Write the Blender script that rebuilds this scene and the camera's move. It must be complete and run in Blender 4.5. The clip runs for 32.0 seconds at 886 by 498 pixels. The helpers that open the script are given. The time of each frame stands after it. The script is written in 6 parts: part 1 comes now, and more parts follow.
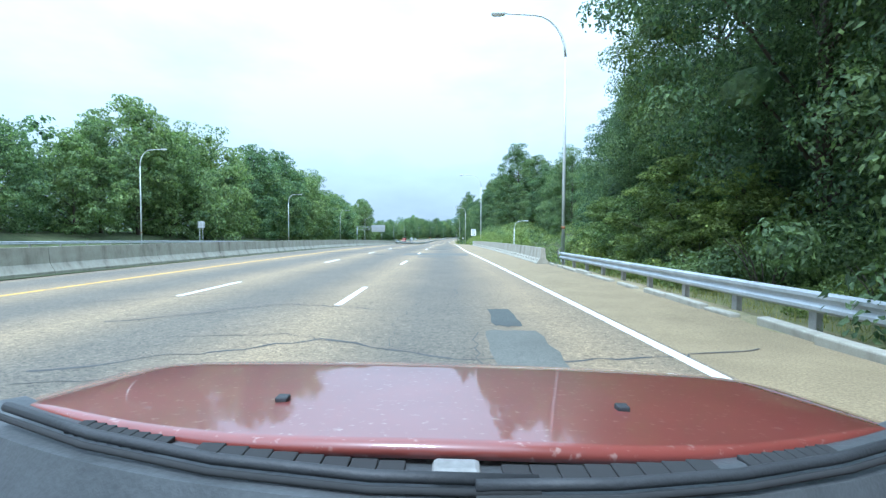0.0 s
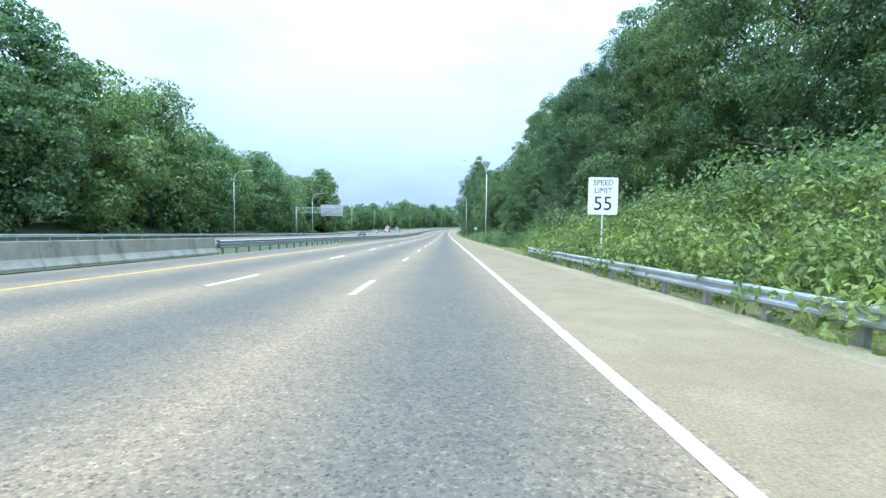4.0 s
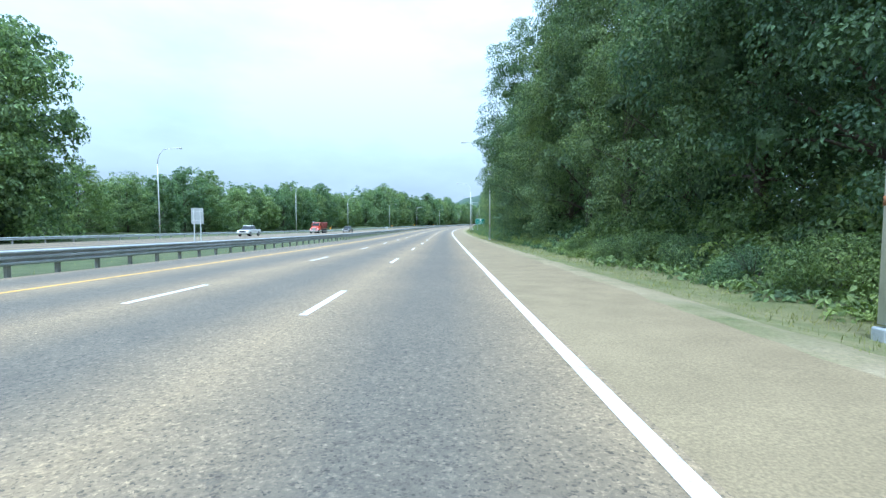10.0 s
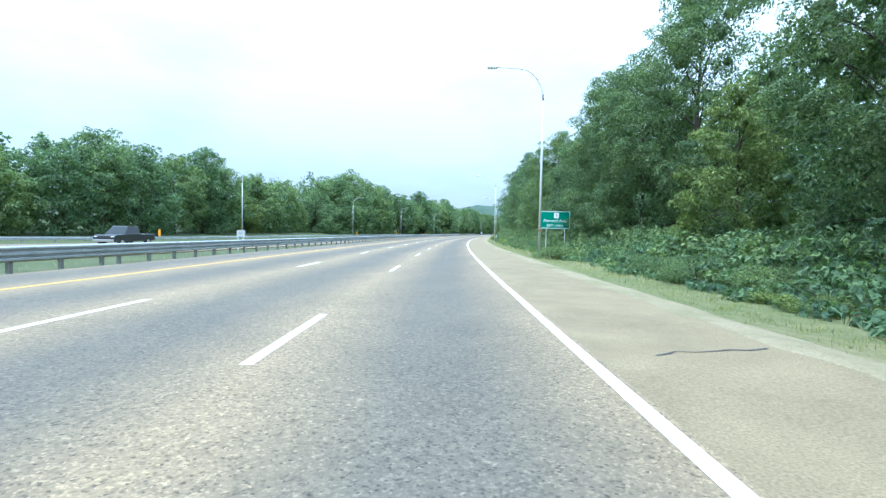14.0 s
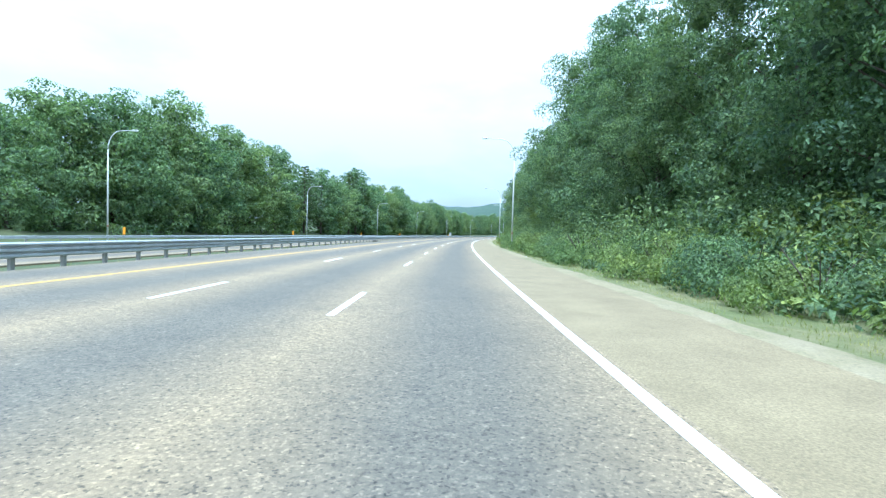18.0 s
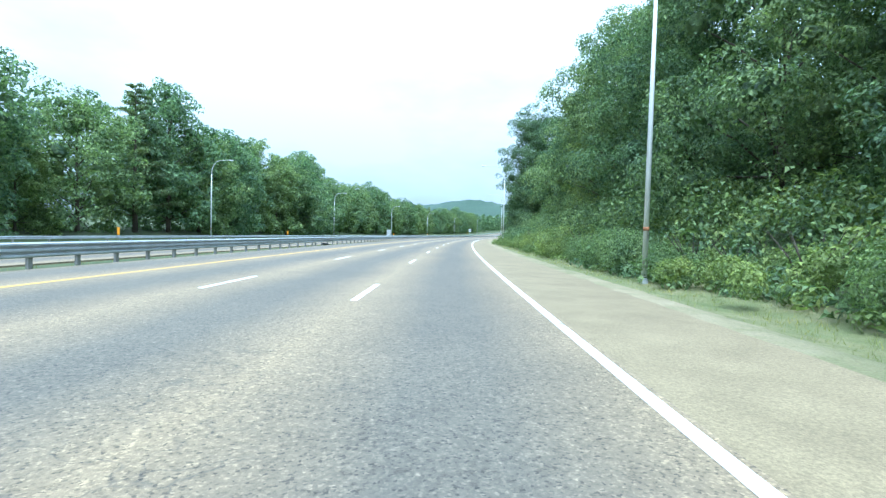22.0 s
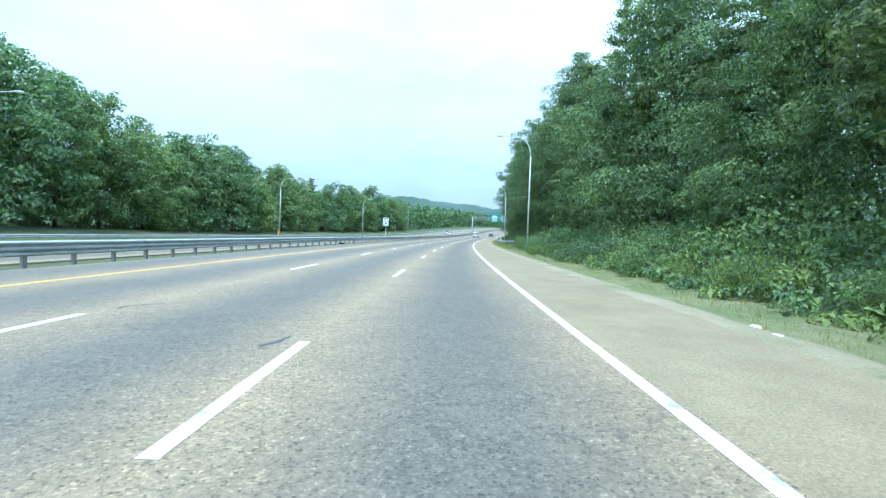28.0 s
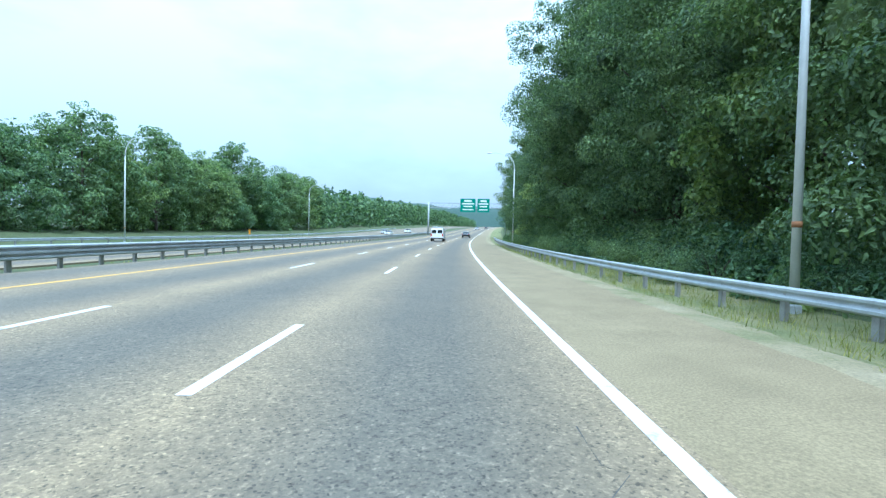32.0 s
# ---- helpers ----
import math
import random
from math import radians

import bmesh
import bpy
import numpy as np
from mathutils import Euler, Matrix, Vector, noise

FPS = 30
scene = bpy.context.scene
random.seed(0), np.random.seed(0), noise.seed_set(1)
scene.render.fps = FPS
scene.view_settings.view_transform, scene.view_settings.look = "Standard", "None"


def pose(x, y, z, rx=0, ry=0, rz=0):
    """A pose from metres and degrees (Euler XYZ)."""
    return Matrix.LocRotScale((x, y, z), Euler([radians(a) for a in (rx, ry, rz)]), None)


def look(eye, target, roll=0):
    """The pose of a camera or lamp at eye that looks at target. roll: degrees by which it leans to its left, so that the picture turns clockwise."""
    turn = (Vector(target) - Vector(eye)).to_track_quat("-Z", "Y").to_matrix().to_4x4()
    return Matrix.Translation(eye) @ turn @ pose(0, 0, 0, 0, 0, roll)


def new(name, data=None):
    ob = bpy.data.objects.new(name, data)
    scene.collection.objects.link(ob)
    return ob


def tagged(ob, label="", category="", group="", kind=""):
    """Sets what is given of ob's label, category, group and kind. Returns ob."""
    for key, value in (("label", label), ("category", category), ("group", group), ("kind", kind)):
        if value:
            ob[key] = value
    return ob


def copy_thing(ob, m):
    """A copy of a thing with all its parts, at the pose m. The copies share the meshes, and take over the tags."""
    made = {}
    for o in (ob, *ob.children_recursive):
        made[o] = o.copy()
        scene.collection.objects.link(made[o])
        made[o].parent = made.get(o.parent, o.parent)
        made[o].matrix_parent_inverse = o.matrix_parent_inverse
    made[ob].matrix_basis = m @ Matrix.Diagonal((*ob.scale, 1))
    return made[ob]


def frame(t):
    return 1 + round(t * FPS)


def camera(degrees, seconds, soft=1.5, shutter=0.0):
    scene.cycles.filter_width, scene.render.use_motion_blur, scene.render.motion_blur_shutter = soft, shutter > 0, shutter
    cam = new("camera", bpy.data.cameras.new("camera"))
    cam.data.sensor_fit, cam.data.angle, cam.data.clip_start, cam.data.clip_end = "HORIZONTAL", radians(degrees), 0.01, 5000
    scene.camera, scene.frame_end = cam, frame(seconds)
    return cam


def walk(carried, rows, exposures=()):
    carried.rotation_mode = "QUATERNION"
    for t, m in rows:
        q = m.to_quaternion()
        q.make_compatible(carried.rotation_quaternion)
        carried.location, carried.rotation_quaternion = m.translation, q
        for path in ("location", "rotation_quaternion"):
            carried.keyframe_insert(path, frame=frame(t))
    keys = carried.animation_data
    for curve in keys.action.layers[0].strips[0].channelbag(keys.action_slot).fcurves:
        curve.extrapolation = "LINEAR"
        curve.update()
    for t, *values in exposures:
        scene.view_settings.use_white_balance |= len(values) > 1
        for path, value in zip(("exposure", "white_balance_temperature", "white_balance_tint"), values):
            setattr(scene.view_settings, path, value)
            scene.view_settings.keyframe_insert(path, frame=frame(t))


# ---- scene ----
# The road's line: stations along the road in metres (s), offsets to its right (d), heights above it (h).
S0, S1 = -400, 2400
KAPPA = ((-400, 0.0), (318, 0.0), (372, 0.00086), (905, 0.00086), (985, 0.0002), (2400, 0.0))
GRADE = ((-400, 0.006), (-20, 0.001), (40, -0.013), (110, -0.026), (200, -0.026), (280, -0.017), (360, -0.007),
         (450, -0.003), (800, 0.0), (900, 0.012), (1000, 0.034), (1250, 0.03), (1400, 0.0), (2400, 0.0))


def ramp(table, s):
    """A table of stations and values, read between its rows."""
    return float(np.interp(s, [r[0] for r in table], [r[1] for r in table]))


def road_line():
    x = y = z = turn = 0.0
    line = {}
    for s in range(0, S1 + 1):
        line[s] = (x, y, z, turn)
        turn += ramp(KAPPA, s + 0.5)
        x, y, z = x + math.sin(turn), y + math.cos(turn), z + ramp(GRADE, s + 0.5)
    z = 0.0
    for s in range(-1, S0 - 1, -1):
        z -= ramp(GRADE, s + 0.5)
        line[s] = (0.0, float(s), z, 0.0)
    return line


LINE = road_line()


def base(s):
    s = min(max(s, S0), S1 - 0.001)
    i = math.floor(s)
    a, b, k = LINE[i], LINE[i + 1], s - i
    return [p + (q - p) * k for p, q in zip(a, b)]


# how far the opposite carriageway lies below this one
LOWER = ((-400, 0.0), (330, 0.0), (420, 0.6), (960, 0.6), (1100, 0.0), (2400, 0.0))


def P(s, d, h=0.0):
    """The place at station s, d to the right of the driven line, h above the road."""
    x, y, z, turn = base(s)
    if d < -14:
        k = min(1.0, (-14 - d) / 5)
        z -= ramp(LOWER, s) * k * k * (3 - 2 * k)
    return Vector((x + d * math.cos(turn), y - d * math.sin(turn), z + h))


def heading(s):
    """Degrees by which the road points left of north at s."""
    return -math.degrees(base(s)[3])


def at(s, d, h=0.0, turn=0.0):
    """A pose at that place: its y along the road, its x to the right."""
    p = P(s, d, h)
    return pose(p.x, p.y, p.z, 0, 0, heading(s) + turn)


# ---- camera ----
cam = camera(86, 32.0, soft=1.4)
EYE = 1.355
# seconds, station, offset, turn to the left, tilt, roll in degrees
RIDE = [
    (0, 0.0, 0.036, 0.52, -1.90, 0.21), (1, 23.2, 0.005, 0.45, -1.94, 0.70), (2, 47.4, -0.175, 0.34, -1.86, 0.95),
    (3, 72.2, -0.070, 0.29, -2.14, 0.93), (4.5, 108.4, -0.024, 0.31, -1.93, 0.76), (6, 144.8, 0.022, 0.32, -1.71, 0.59),
    (7, 169.1, 0.043, 0.28, -1.84, 0.23), (8, 194.5, 0.055, 0.28, -2.01, 0.13), (9, 219.4, 0.118, 0.36, -1.99, 0.05),
    (10, 245.2, 0.263, 0.35, -2.23, -0.07), (11, 270.2, 0.208, 0.29, -2.05, 0.05), (12, 295.0, 0.144, 0.27, -1.86, 0.34),
    (13, 321.1, 0.037, 0.21, -1.74, 0.71), (14, 345.5, -0.030, 0.18, -1.71, 1.15), (15.5, 385.2, -0.071, 0.21, -1.75, 1.33),
    (17, 425.2, -0.111, 0.24, -1.79, 1.50), (18, 452.4, -0.169, 0.31, -1.75, 1.68), (19, 478.6, -0.234, 0.33, -1.72, 1.71),
    (20, 506.2, -0.160, 0.30, -1.69, 1.58), (21, 532.8, -0.056, 0.32, -1.76, 1.55), (22, 560.4, -0.197, 0.31, -1.76, 1.63),
    (23, 588.4, -0.267, 0.29, -1.69, 1.63), (24, 615.1, -0.195, 0.34, -1.60, 1.71), (25, 643.5, -0.173, 0.37, -1.75, 1.87),
    (26.5, 684.8, -0.252, 0.35, -1.71, 1.94), (28, 725.5, -0.330, 0.33, -1.66, 2.00), (29, 752.6, -0.274, 0.29, -1.74, 1.92),
    (30, 780.1, -0.010, 0.29, -1.74, 1.71), (31, 806.4, -0.046, 0.27, -1.74, 1.60), (32, 834.1, 0.094, 0.27, -1.68, 1.30),
]


def ride(row):
    t, s, d, left, tilt, roll = row
    p = P(s, d, EYE)
    grade = math.degrees(math.atan(ramp(GRADE, s + 1.5)))
    return t, pose(p.x, p.y, p.z, 0, 0, heading(s) + left) @ pose(0, 0, 0, 90 + tilt + grade, 0, 0) @ pose(0, 0, 0, 0, 0, roll)


def smooth_rows():
    """The ride's rows joined by smooth curves, one row every quarter of a second."""
    t = np.array([r[0] for r in RIDE])
    cols = np.array([r[1:] for r in RIDE])
    slope = np.gradient(cols, t, axis=0)
    rows = []
    for u in np.arange(0, 32.01, 0.25):
        i = min(max(int(np.searchsorted(t, u, side="right")) - 1, 0), len(t) - 2)
        w = t[i + 1] - t[i]
        k = (u - t[i]) / w
        v = ((2 * k**3 - 3 * k**2 + 1) * cols[i] + (k**3 - 2 * k**2 + k) * w * slope[i]
             + (3 * k**2 - 2 * k**3) * cols[i + 1] + (k**3 - k**2) * w * slope[i + 1])
        rows.append((float(u), *[float(c) for c in v]))
    return rows


walk(cam, [ride(r) for r in smooth_rows()], [(0, 0.66, 4830, 4), (4, 0.64, 4830, 6), (10, 0.58, 4830, 6), (14, 0.73, 4830, 5), (22, 0.82, 4760, 3), (28, 0.65, 4650, 1), (32, 0.54, 4620, 1)])

# ---- light ----
world = bpy.data.worlds.new("overcast_sky")
scene.world = world
world.use_nodes = True
SUN_UP, SUN_TURN = 60, 198


def sky_nodes():
    n, l = world.node_tree.nodes, world.node_tree.links
    n.clear()
    out, bg = n.new("ShaderNodeOutputWorld"), n.new("ShaderNodeBackground")
    sky = n.new("ShaderNodeTexSky")
    sky.sky_type, sky.sun_disc = "NISHITA", False
    sky.sun_elevation, sky.sun_rotation = radians(SUN_UP), radians(SUN_TURN)
    sky.air_density, sky.dust_density, sky.ozone_density = 1.2, 3.0, 1.0
    co = n.new("ShaderNodeTexCoord")
    mp = n.new("ShaderNodeMapping")
    mp.inputs["Scale"].default_value = (1, 1, 2.6)
    cloud = n.new("ShaderNodeTexNoise")
    cloud.inputs["Scale"].default_value = 1.7
    cloud.inputs["Detail"].default_value = 6
    cloud.inputs["Roughness"].default_value = 0.55
    cover = n.new("ShaderNodeValToRGB")
    cover.color_ramp.elements[0].position, cover.color_ramp.elements[1].position = 0.4, 0.62
    cover.color_ramp.elements[0].color = (0.72, 0.72, 0.72, 1)
    mix = n.new("ShaderNodeMix")
    mix.data_type = "RGBA"
    mix.inputs["B"].default_value = (15.2, 16.8, 17.2, 1)
    l.new(co.outputs["Generated"], mp.inputs["Vector"])
    l.new(mp.outputs["Vector"], cloud.inputs["Vector"])
    l.new(cloud.outputs["Fac"], cover.inputs["Fac"])
    l.new(cover.outputs["Color"], mix.inputs["Factor"])
    l.new(sky.outputs["Color"], mix.inputs["A"])
    up, lift, shade = n.new("ShaderNodeSeparateXYZ"), n.new("ShaderNodeMapRange"), n.new("ShaderNodeMix")
    lift.inputs["To Min"].default_value, lift.inputs["To Max"].default_value = 0.42, 1.62
    shade.data_type, shade.blend_type = "RGBA", "MULTIPLY"
    shade.inputs["Factor"].default_value = 1.0
    l.new(co.outputs["Generated"], up.inputs["Vector"])
    l.new(up.outputs["Z"], lift.inputs["Value"])
    l.new(mix.outputs["Result"], shade.inputs["A"])
    l.new(lift.outputs["Result"], shade.inputs["B"])
    l.new(shade.outputs["Result"], bg.inputs["Color"])
    bg.inputs["Strength"].default_value = 0.07
    l.new(bg.outputs["Background"], out.inputs["Surface"])


sky_nodes()
sun_data = bpy.data.lights.new("sun", "SUN")
sun_data.energy, sun_data.angle, sun_data.color = 3.0, radians(15), (1.0, 0.96, 0.9)
sun = new("sun", sun_data)
_to = Vector((math.sin(radians(SUN_TURN)) * math.cos(radians(SUN_UP)), math.cos(radians(SUN_TURN)) * math.cos(radians(SUN_UP)), math.sin(radians(SUN_UP))))
sun.matrix_world = look(_to * 100, (0, 0, 0))


# ---- materials ----
def material(name, rough=0.8, metal=0.0):
    m = bpy.data.materials.new(name)
    m.use_nodes = True
    b = m.node_tree.nodes["Principled BSDF"]
    b.inputs["Roughness"].default_value, b.inputs["Metallic"].default_value = rough, metal
    return m, m.node_tree.nodes, m.node_tree.links, b


def rgb(c):
    return (*c, 1.0)


def noise_node(n, l, scale, detail=4, rough=0.6, stretch=(1, 1, 1), coord="Object"):
    co, mp, tx = n.new("ShaderNodeTexCoord"), n.new("ShaderNodeMapping"), n.new("ShaderNodeTexNoise")
    mp.inputs["Scale"].default_value = stretch
    tx.inputs["Scale"].default_value, tx.inputs["Detail"].default_value, tx.inputs["Roughness"].default_value = scale, detail, rough
    l.new(co.outputs[coord], mp.inputs["Vector"])
    l.new(mp.outputs["Vector"], tx.inputs["Vector"])
    return tx.outputs["Fac"]


def ramp_node(n, l, fac, stops):
    r = n.new("ShaderNodeValToRGB")
    while len(r.color_ramp.elements) < len(stops):
        r.color_ramp.elements.new(0.5)
    for e, (p, c) in zip(r.color_ramp.elements, stops):
        e.position, e.color = p, rgb(c)
    l.new(fac, r.inputs["Fac"])
    return r.outputs["Color"]


def mix_node(n, l, fac, a, b, mode="MIX"):
    m = n.new("ShaderNodeMix")
    m.data_type, m.blend_type = "RGBA", mode
    for key, v in (("Factor", fac), ("A", a), ("B", b)):
        if isinstance(v, (int, float)):
            m.inputs[key].default_value = v
        elif isinstance(v, tuple):
            m.inputs[key].default_value = rgb(v)
        else:
            l.new(v, m.inputs[key])
    return m.outputs["Result"]


def bump_node(n, l, b, height, strength=0.4, distance=0.02):
    u = n.new("ShaderNodeBump")
    u.inputs["Strength"].default_value, u.inputs["Distance"].default_value = strength, distance
    l.new(height, u.inputs["Height"])
    l.new(u.outputs["Normal"], b.inputs["Normal"])


def plain(name, c, rough=0.6, metal=0.0, vary=0.18, scale=6.0, bump=0.0):
    """A paint, metal or plastic with uneven tone at two scales."""
    m, n, l, b = material(name, rough, metal)
    big, fine = noise_node(n, l, scale, 3), noise_node(n, l, scale * 14, 2)
    lo, hi = tuple(v * (1 - vary) for v in c), tuple(min(1, v * (1 + vary)) for v in c)
    col = ramp_node(n, l, big, ((0.3, lo), (0.7, hi)))
    col = mix_node(n, l, 0.35, col, ramp_node(n, l, fine, ((0.3, lo), (0.7, hi))))
    l.new(col, b.inputs["Base Color"])
    if bump:
        bump_node(n, l, b, fine, bump)
    return m


def asphalt(name, base_c, pale, worn=0.5):
    m, n, l, b = material(name, 0.85)
    big, mid, grit = noise_node(n, l, 0.09, 4), noise_node(n, l, 1.1, 5), noise_node(n, l, 38, 3, 0.7)
    col = ramp_node(n, l, big, ((0.3, base_c), (0.7, pale)))
    col = mix_node(n, l, worn, col, ramp_node(n, l, mid, ((0.25, tuple(v * 0.7 for v in base_c)), (0.75, tuple(v * 1.15 for v in pale)))))
    speck = ramp_node(n, l, grit, ((0.3, (0.55, 0.55, 0.55)), (0.52, (1, 1, 1)), (0.75, (1.5, 1.48, 1.42))))
    col = mix_node(n, l, 0.75, col, speck, "MULTIPLY")
    l.new(col, b.inputs["Base Color"])
    bump_node(n, l, b, grit, 0.5, 0.012)
    return m


def lane_asphalt():
    """Carriageway asphalt: tan and worn by the lines, dark with tyre rubber and oil along the middle of each lane."""
    m, n, l, b = material("worn_lane_asphalt", 0.8)
    uv, sep, mul, wob, addn, frac = (n.new(k) for k in ("ShaderNodeUVMap", "ShaderNodeSeparateXYZ", "ShaderNodeMath", "ShaderNodeMath", "ShaderNodeMath", "ShaderNodeMath"))
    uv.uv_map = "road"
    l.new(uv.outputs["UV"], sep.inputs["Vector"])
    mul.operation, mul.inputs[1].default_value = "MULTIPLY_ADD", 1 / LANE_W
    mul.inputs[2].default_value = -LANE / LANE_W + 8
    l.new(sep.outputs["X"], mul.inputs[0])
    slow = noise_node(n, l, 0.16, 3)
    wob.operation, wob.inputs[1].default_value, wob.inputs[2].default_value = "MULTIPLY_ADD", 0.24, -0.12
    l.new(slow, wob.inputs[0])
    l.new(mul.outputs[0], addn.inputs[0])
    l.new(wob.outputs[0], addn.inputs[1])
    frac.operation = "FRACT"
    l.new(addn.outputs[0], frac.inputs[0])
    dark, mid, tan = (0.138, 0.119, 0.09), (0.198, 0.156, 0.102), (0.272, 0.206, 0.124)
    col = ramp_node(n, l, frac.outputs[0], ((0.0, tan), (0.22, mid), (0.42, dark), (0.62, dark), (0.82, mid), (1.0, tan)))
    stains, blot, grit = noise_node(n, l, 0.5, 5, 0.65), noise_node(n, l, 3.2, 5, 0.7), noise_node(n, l, 17, 4, 0.8)
    col = mix_node(n, l, 0.42, col, ramp_node(n, l, stains, ((0.3, (0.72, 0.74, 0.76)), (0.7, (1.2, 1.18, 1.12)))), "MULTIPLY")
    col = mix_node(n, l, 0.32, col, ramp_node(n, l, blot, ((0.3, (0.7, 0.7, 0.7)), (0.7, (1.2, 1.2, 1.2)))), "MULTIPLY")
    mesh_like = n.new("ShaderNodeTexVoronoi")
    mesh_like.feature = "DISTANCE_TO_EDGE"
    warp, co2 = n.new("ShaderNodeVectorMath"), n.new("ShaderNodeTexCoord")
    warp.operation = "MULTIPLY_ADD"
    jit = n.new("ShaderNodeTexNoise")
    jit.inputs["Scale"].default_value, jit.inputs["Detail"].default_value = 2.5, 5
    l.new(co2.outputs["Object"], jit.inputs["Vector"])
    l.new(jit.outputs["Color"], warp.inputs[0])
    warp.inputs[1].default_value = (0.9, 0.9, 0.0)
    l.new(co2.outputs["Object"], warp.inputs[2])
    l.new(warp.outputs["Vector"], mesh_like.inputs["Vector"])
    mesh_like.inputs["Scale"].default_value = 1.7
    lines = ramp_node(n, l, mesh_like.outputs["Distance"], ((0.0, (1, 1, 1)), (0.03, (0, 0, 0))))
    where = ramp_node(n, l, noise_node(n, l, 0.22, 4, 0.6), ((0.54, (0, 0, 0)), (0.66, (0.5, 0.5, 0.5))))
    col = mix_node(n, l, mix_node(n, l, 1.0, lines, where, "MULTIPLY"), col, (0.05, 0.05, 0.047))
    col = mix_node(n, l, 0.8, col, ramp_node(n, l, grit, ((0.3, (0.3, 0.3, 0.3)), (0.44, (0.92, 0.92, 0.92)), (0.56, (1.05, 1.05, 1.05)), (0.7, (1.9, 1.87, 1.78)))), "MULTIPLY")
    stone = n.new("ShaderNodeTexVoronoi")
    stone.inputs["Scale"].default_value = 52
    l.new(co2.outputs["Object"], stone.inputs["Vector"])
    tone = n.new("ShaderNodeSeparateColor")
    l.new(stone.outputs["Color"], tone.inputs["Color"])
    col = mix_node(n, l, 0.85, col, ramp_node(n, l, tone.outputs[0], ((0.0, (0.3, 0.32, 0.35)), (0.14, (0.9, 0.9, 0.9)), (0.85, (1.08, 1.08, 1.05)), (1.0, (1.6, 1.57, 1.5)))), "MULTIPLY")
    l.new(col, b.inputs["Base Color"])
    bump_node(n, l, b, grit, 0.6, 0.015)
    return m


def leaf_material(name, dark, light, through_share=0.35):
    m, n, l, b = material(name, 0.55)
    geo, info = n.new("ShaderNodeNewGeometry"), n.new("ShaderNodeObjectInfo")
    col = ramp_node(n, l, geo.outputs["Random Per Island"], ((0.0, dark), (0.75, light), (1.0, tuple(v * 1.25 for v in light))))
    tone = ramp_node(n, l, info.outputs["Random"], ((0.0, (0.75, 0.84, 0.9)), (0.5, (1, 1, 0.95)), (1.0, (1.16, 1.1, 0.9))))
    patch = ramp_node(n, l, noise_node(n, l, 0.55, 3), ((0.32, (0.66, 0.74, 0.78)), (0.68, (1.3, 1.22, 0.98))))
    fine = ramp_node(n, l, noise_node(n, l, 5.0, 4, 0.7), ((0.35, (0.7, 0.72, 0.75)), (0.65, (1.25, 1.22, 1.1))))
    col = mix_node(n, l, 1.0, mix_node(n, l, 1.0, mix_node(n, l, 1.0, col, tone, "MULTIPLY"), patch, "MULTIPLY"), fine, "MULTIPLY")
    l.new(col, b.inputs["Base Color"])
    b.inputs["Specular IOR Level"].default_value = 0.3
    bump_node(n, l, b, noise_node(n, l, 7.0, 3, 0.65), 0.9, 0.12)
    tr, mx = n.new("ShaderNodeBsdfTranslucent"), n.new("ShaderNodeMixShader")
    l.new(mix_node(n, l, 1.0, col, (1.1, 1.25, 0.6), "MULTIPLY"), tr.inputs["Color"])
    mx.inputs["Fac"].default_value = through_share
    l.new(b.outputs["BSDF"], mx.inputs[1])
    l.new(tr.outputs["BSDF"], mx.inputs[2])
    l.new(mx.outputs["Shader"], n["Material Output"].inputs["Surface"])
    return m


def ground_material():
    """Grass, leaf litter and bare earth."""
    m, n, l, b = material("earth_and_grass", 0.95)
    big, mid, fine = noise_node(n, l, 0.12, 4), noise_node(n, l, 1.3, 5), noise_node(n, l, 18, 4, 0.7)
    col = ramp_node(n, l, mid, ((0.3, (0.04, 0.06, 0.02)), (0.55, (0.085, 0.115, 0.035)), (0.75, (0.15, 0.15, 0.065))))
    col = mix_node(n, l, 0.4, col, ramp_node(n, l, big, ((0.3, (0.04, 0.06, 0.02)), (0.7, (0.13, 0.12, 0.06)))))
    col = mix_node(n, l, 0.5, col, ramp_node(n, l, fine, ((0.3, (0.5, 0.5, 0.5)), (0.7, (1.4, 1.4, 1.4)))), "MULTIPLY")
    l.new(col, b.inputs["Base Color"])
    bump_node(n, l, b, fine, 0.7, 0.05)
    return m


def concrete_material():
    m, n, l, b = material("weathered_concrete", 0.9)
    stain = noise_node(n, l, 1.4, 5, 0.65, (1, 1, 0.25))
    mid, fine = noise_node(n, l, 3.5, 5), noise_node(n, l, 45, 3, 0.7)
    col = ramp_node(n, l, stain, ((0.32, (0.16, 0.14, 0.105)), (0.47, (0.36, 0.335, 0.265)), (0.75, (0.47, 0.445, 0.37))))
    col = mix_node(n, l, 0.35, col, ramp_node(n, l, mid, ((0.3, (0.25, 0.235, 0.185)), (0.7, (0.47, 0.45, 0.38)))))
    col = mix_node(n, l, 0.4, col, ramp_node(n, l, fine, ((0.3, (0.7, 0.7, 0.7)), (0.7, (1.2, 1.2, 1.2)))), "MULTIPLY")
    l.new(col, b.inputs["Base Color"])
    bump_node(n, l, b, fine, 0.4, 0.01)
    return m


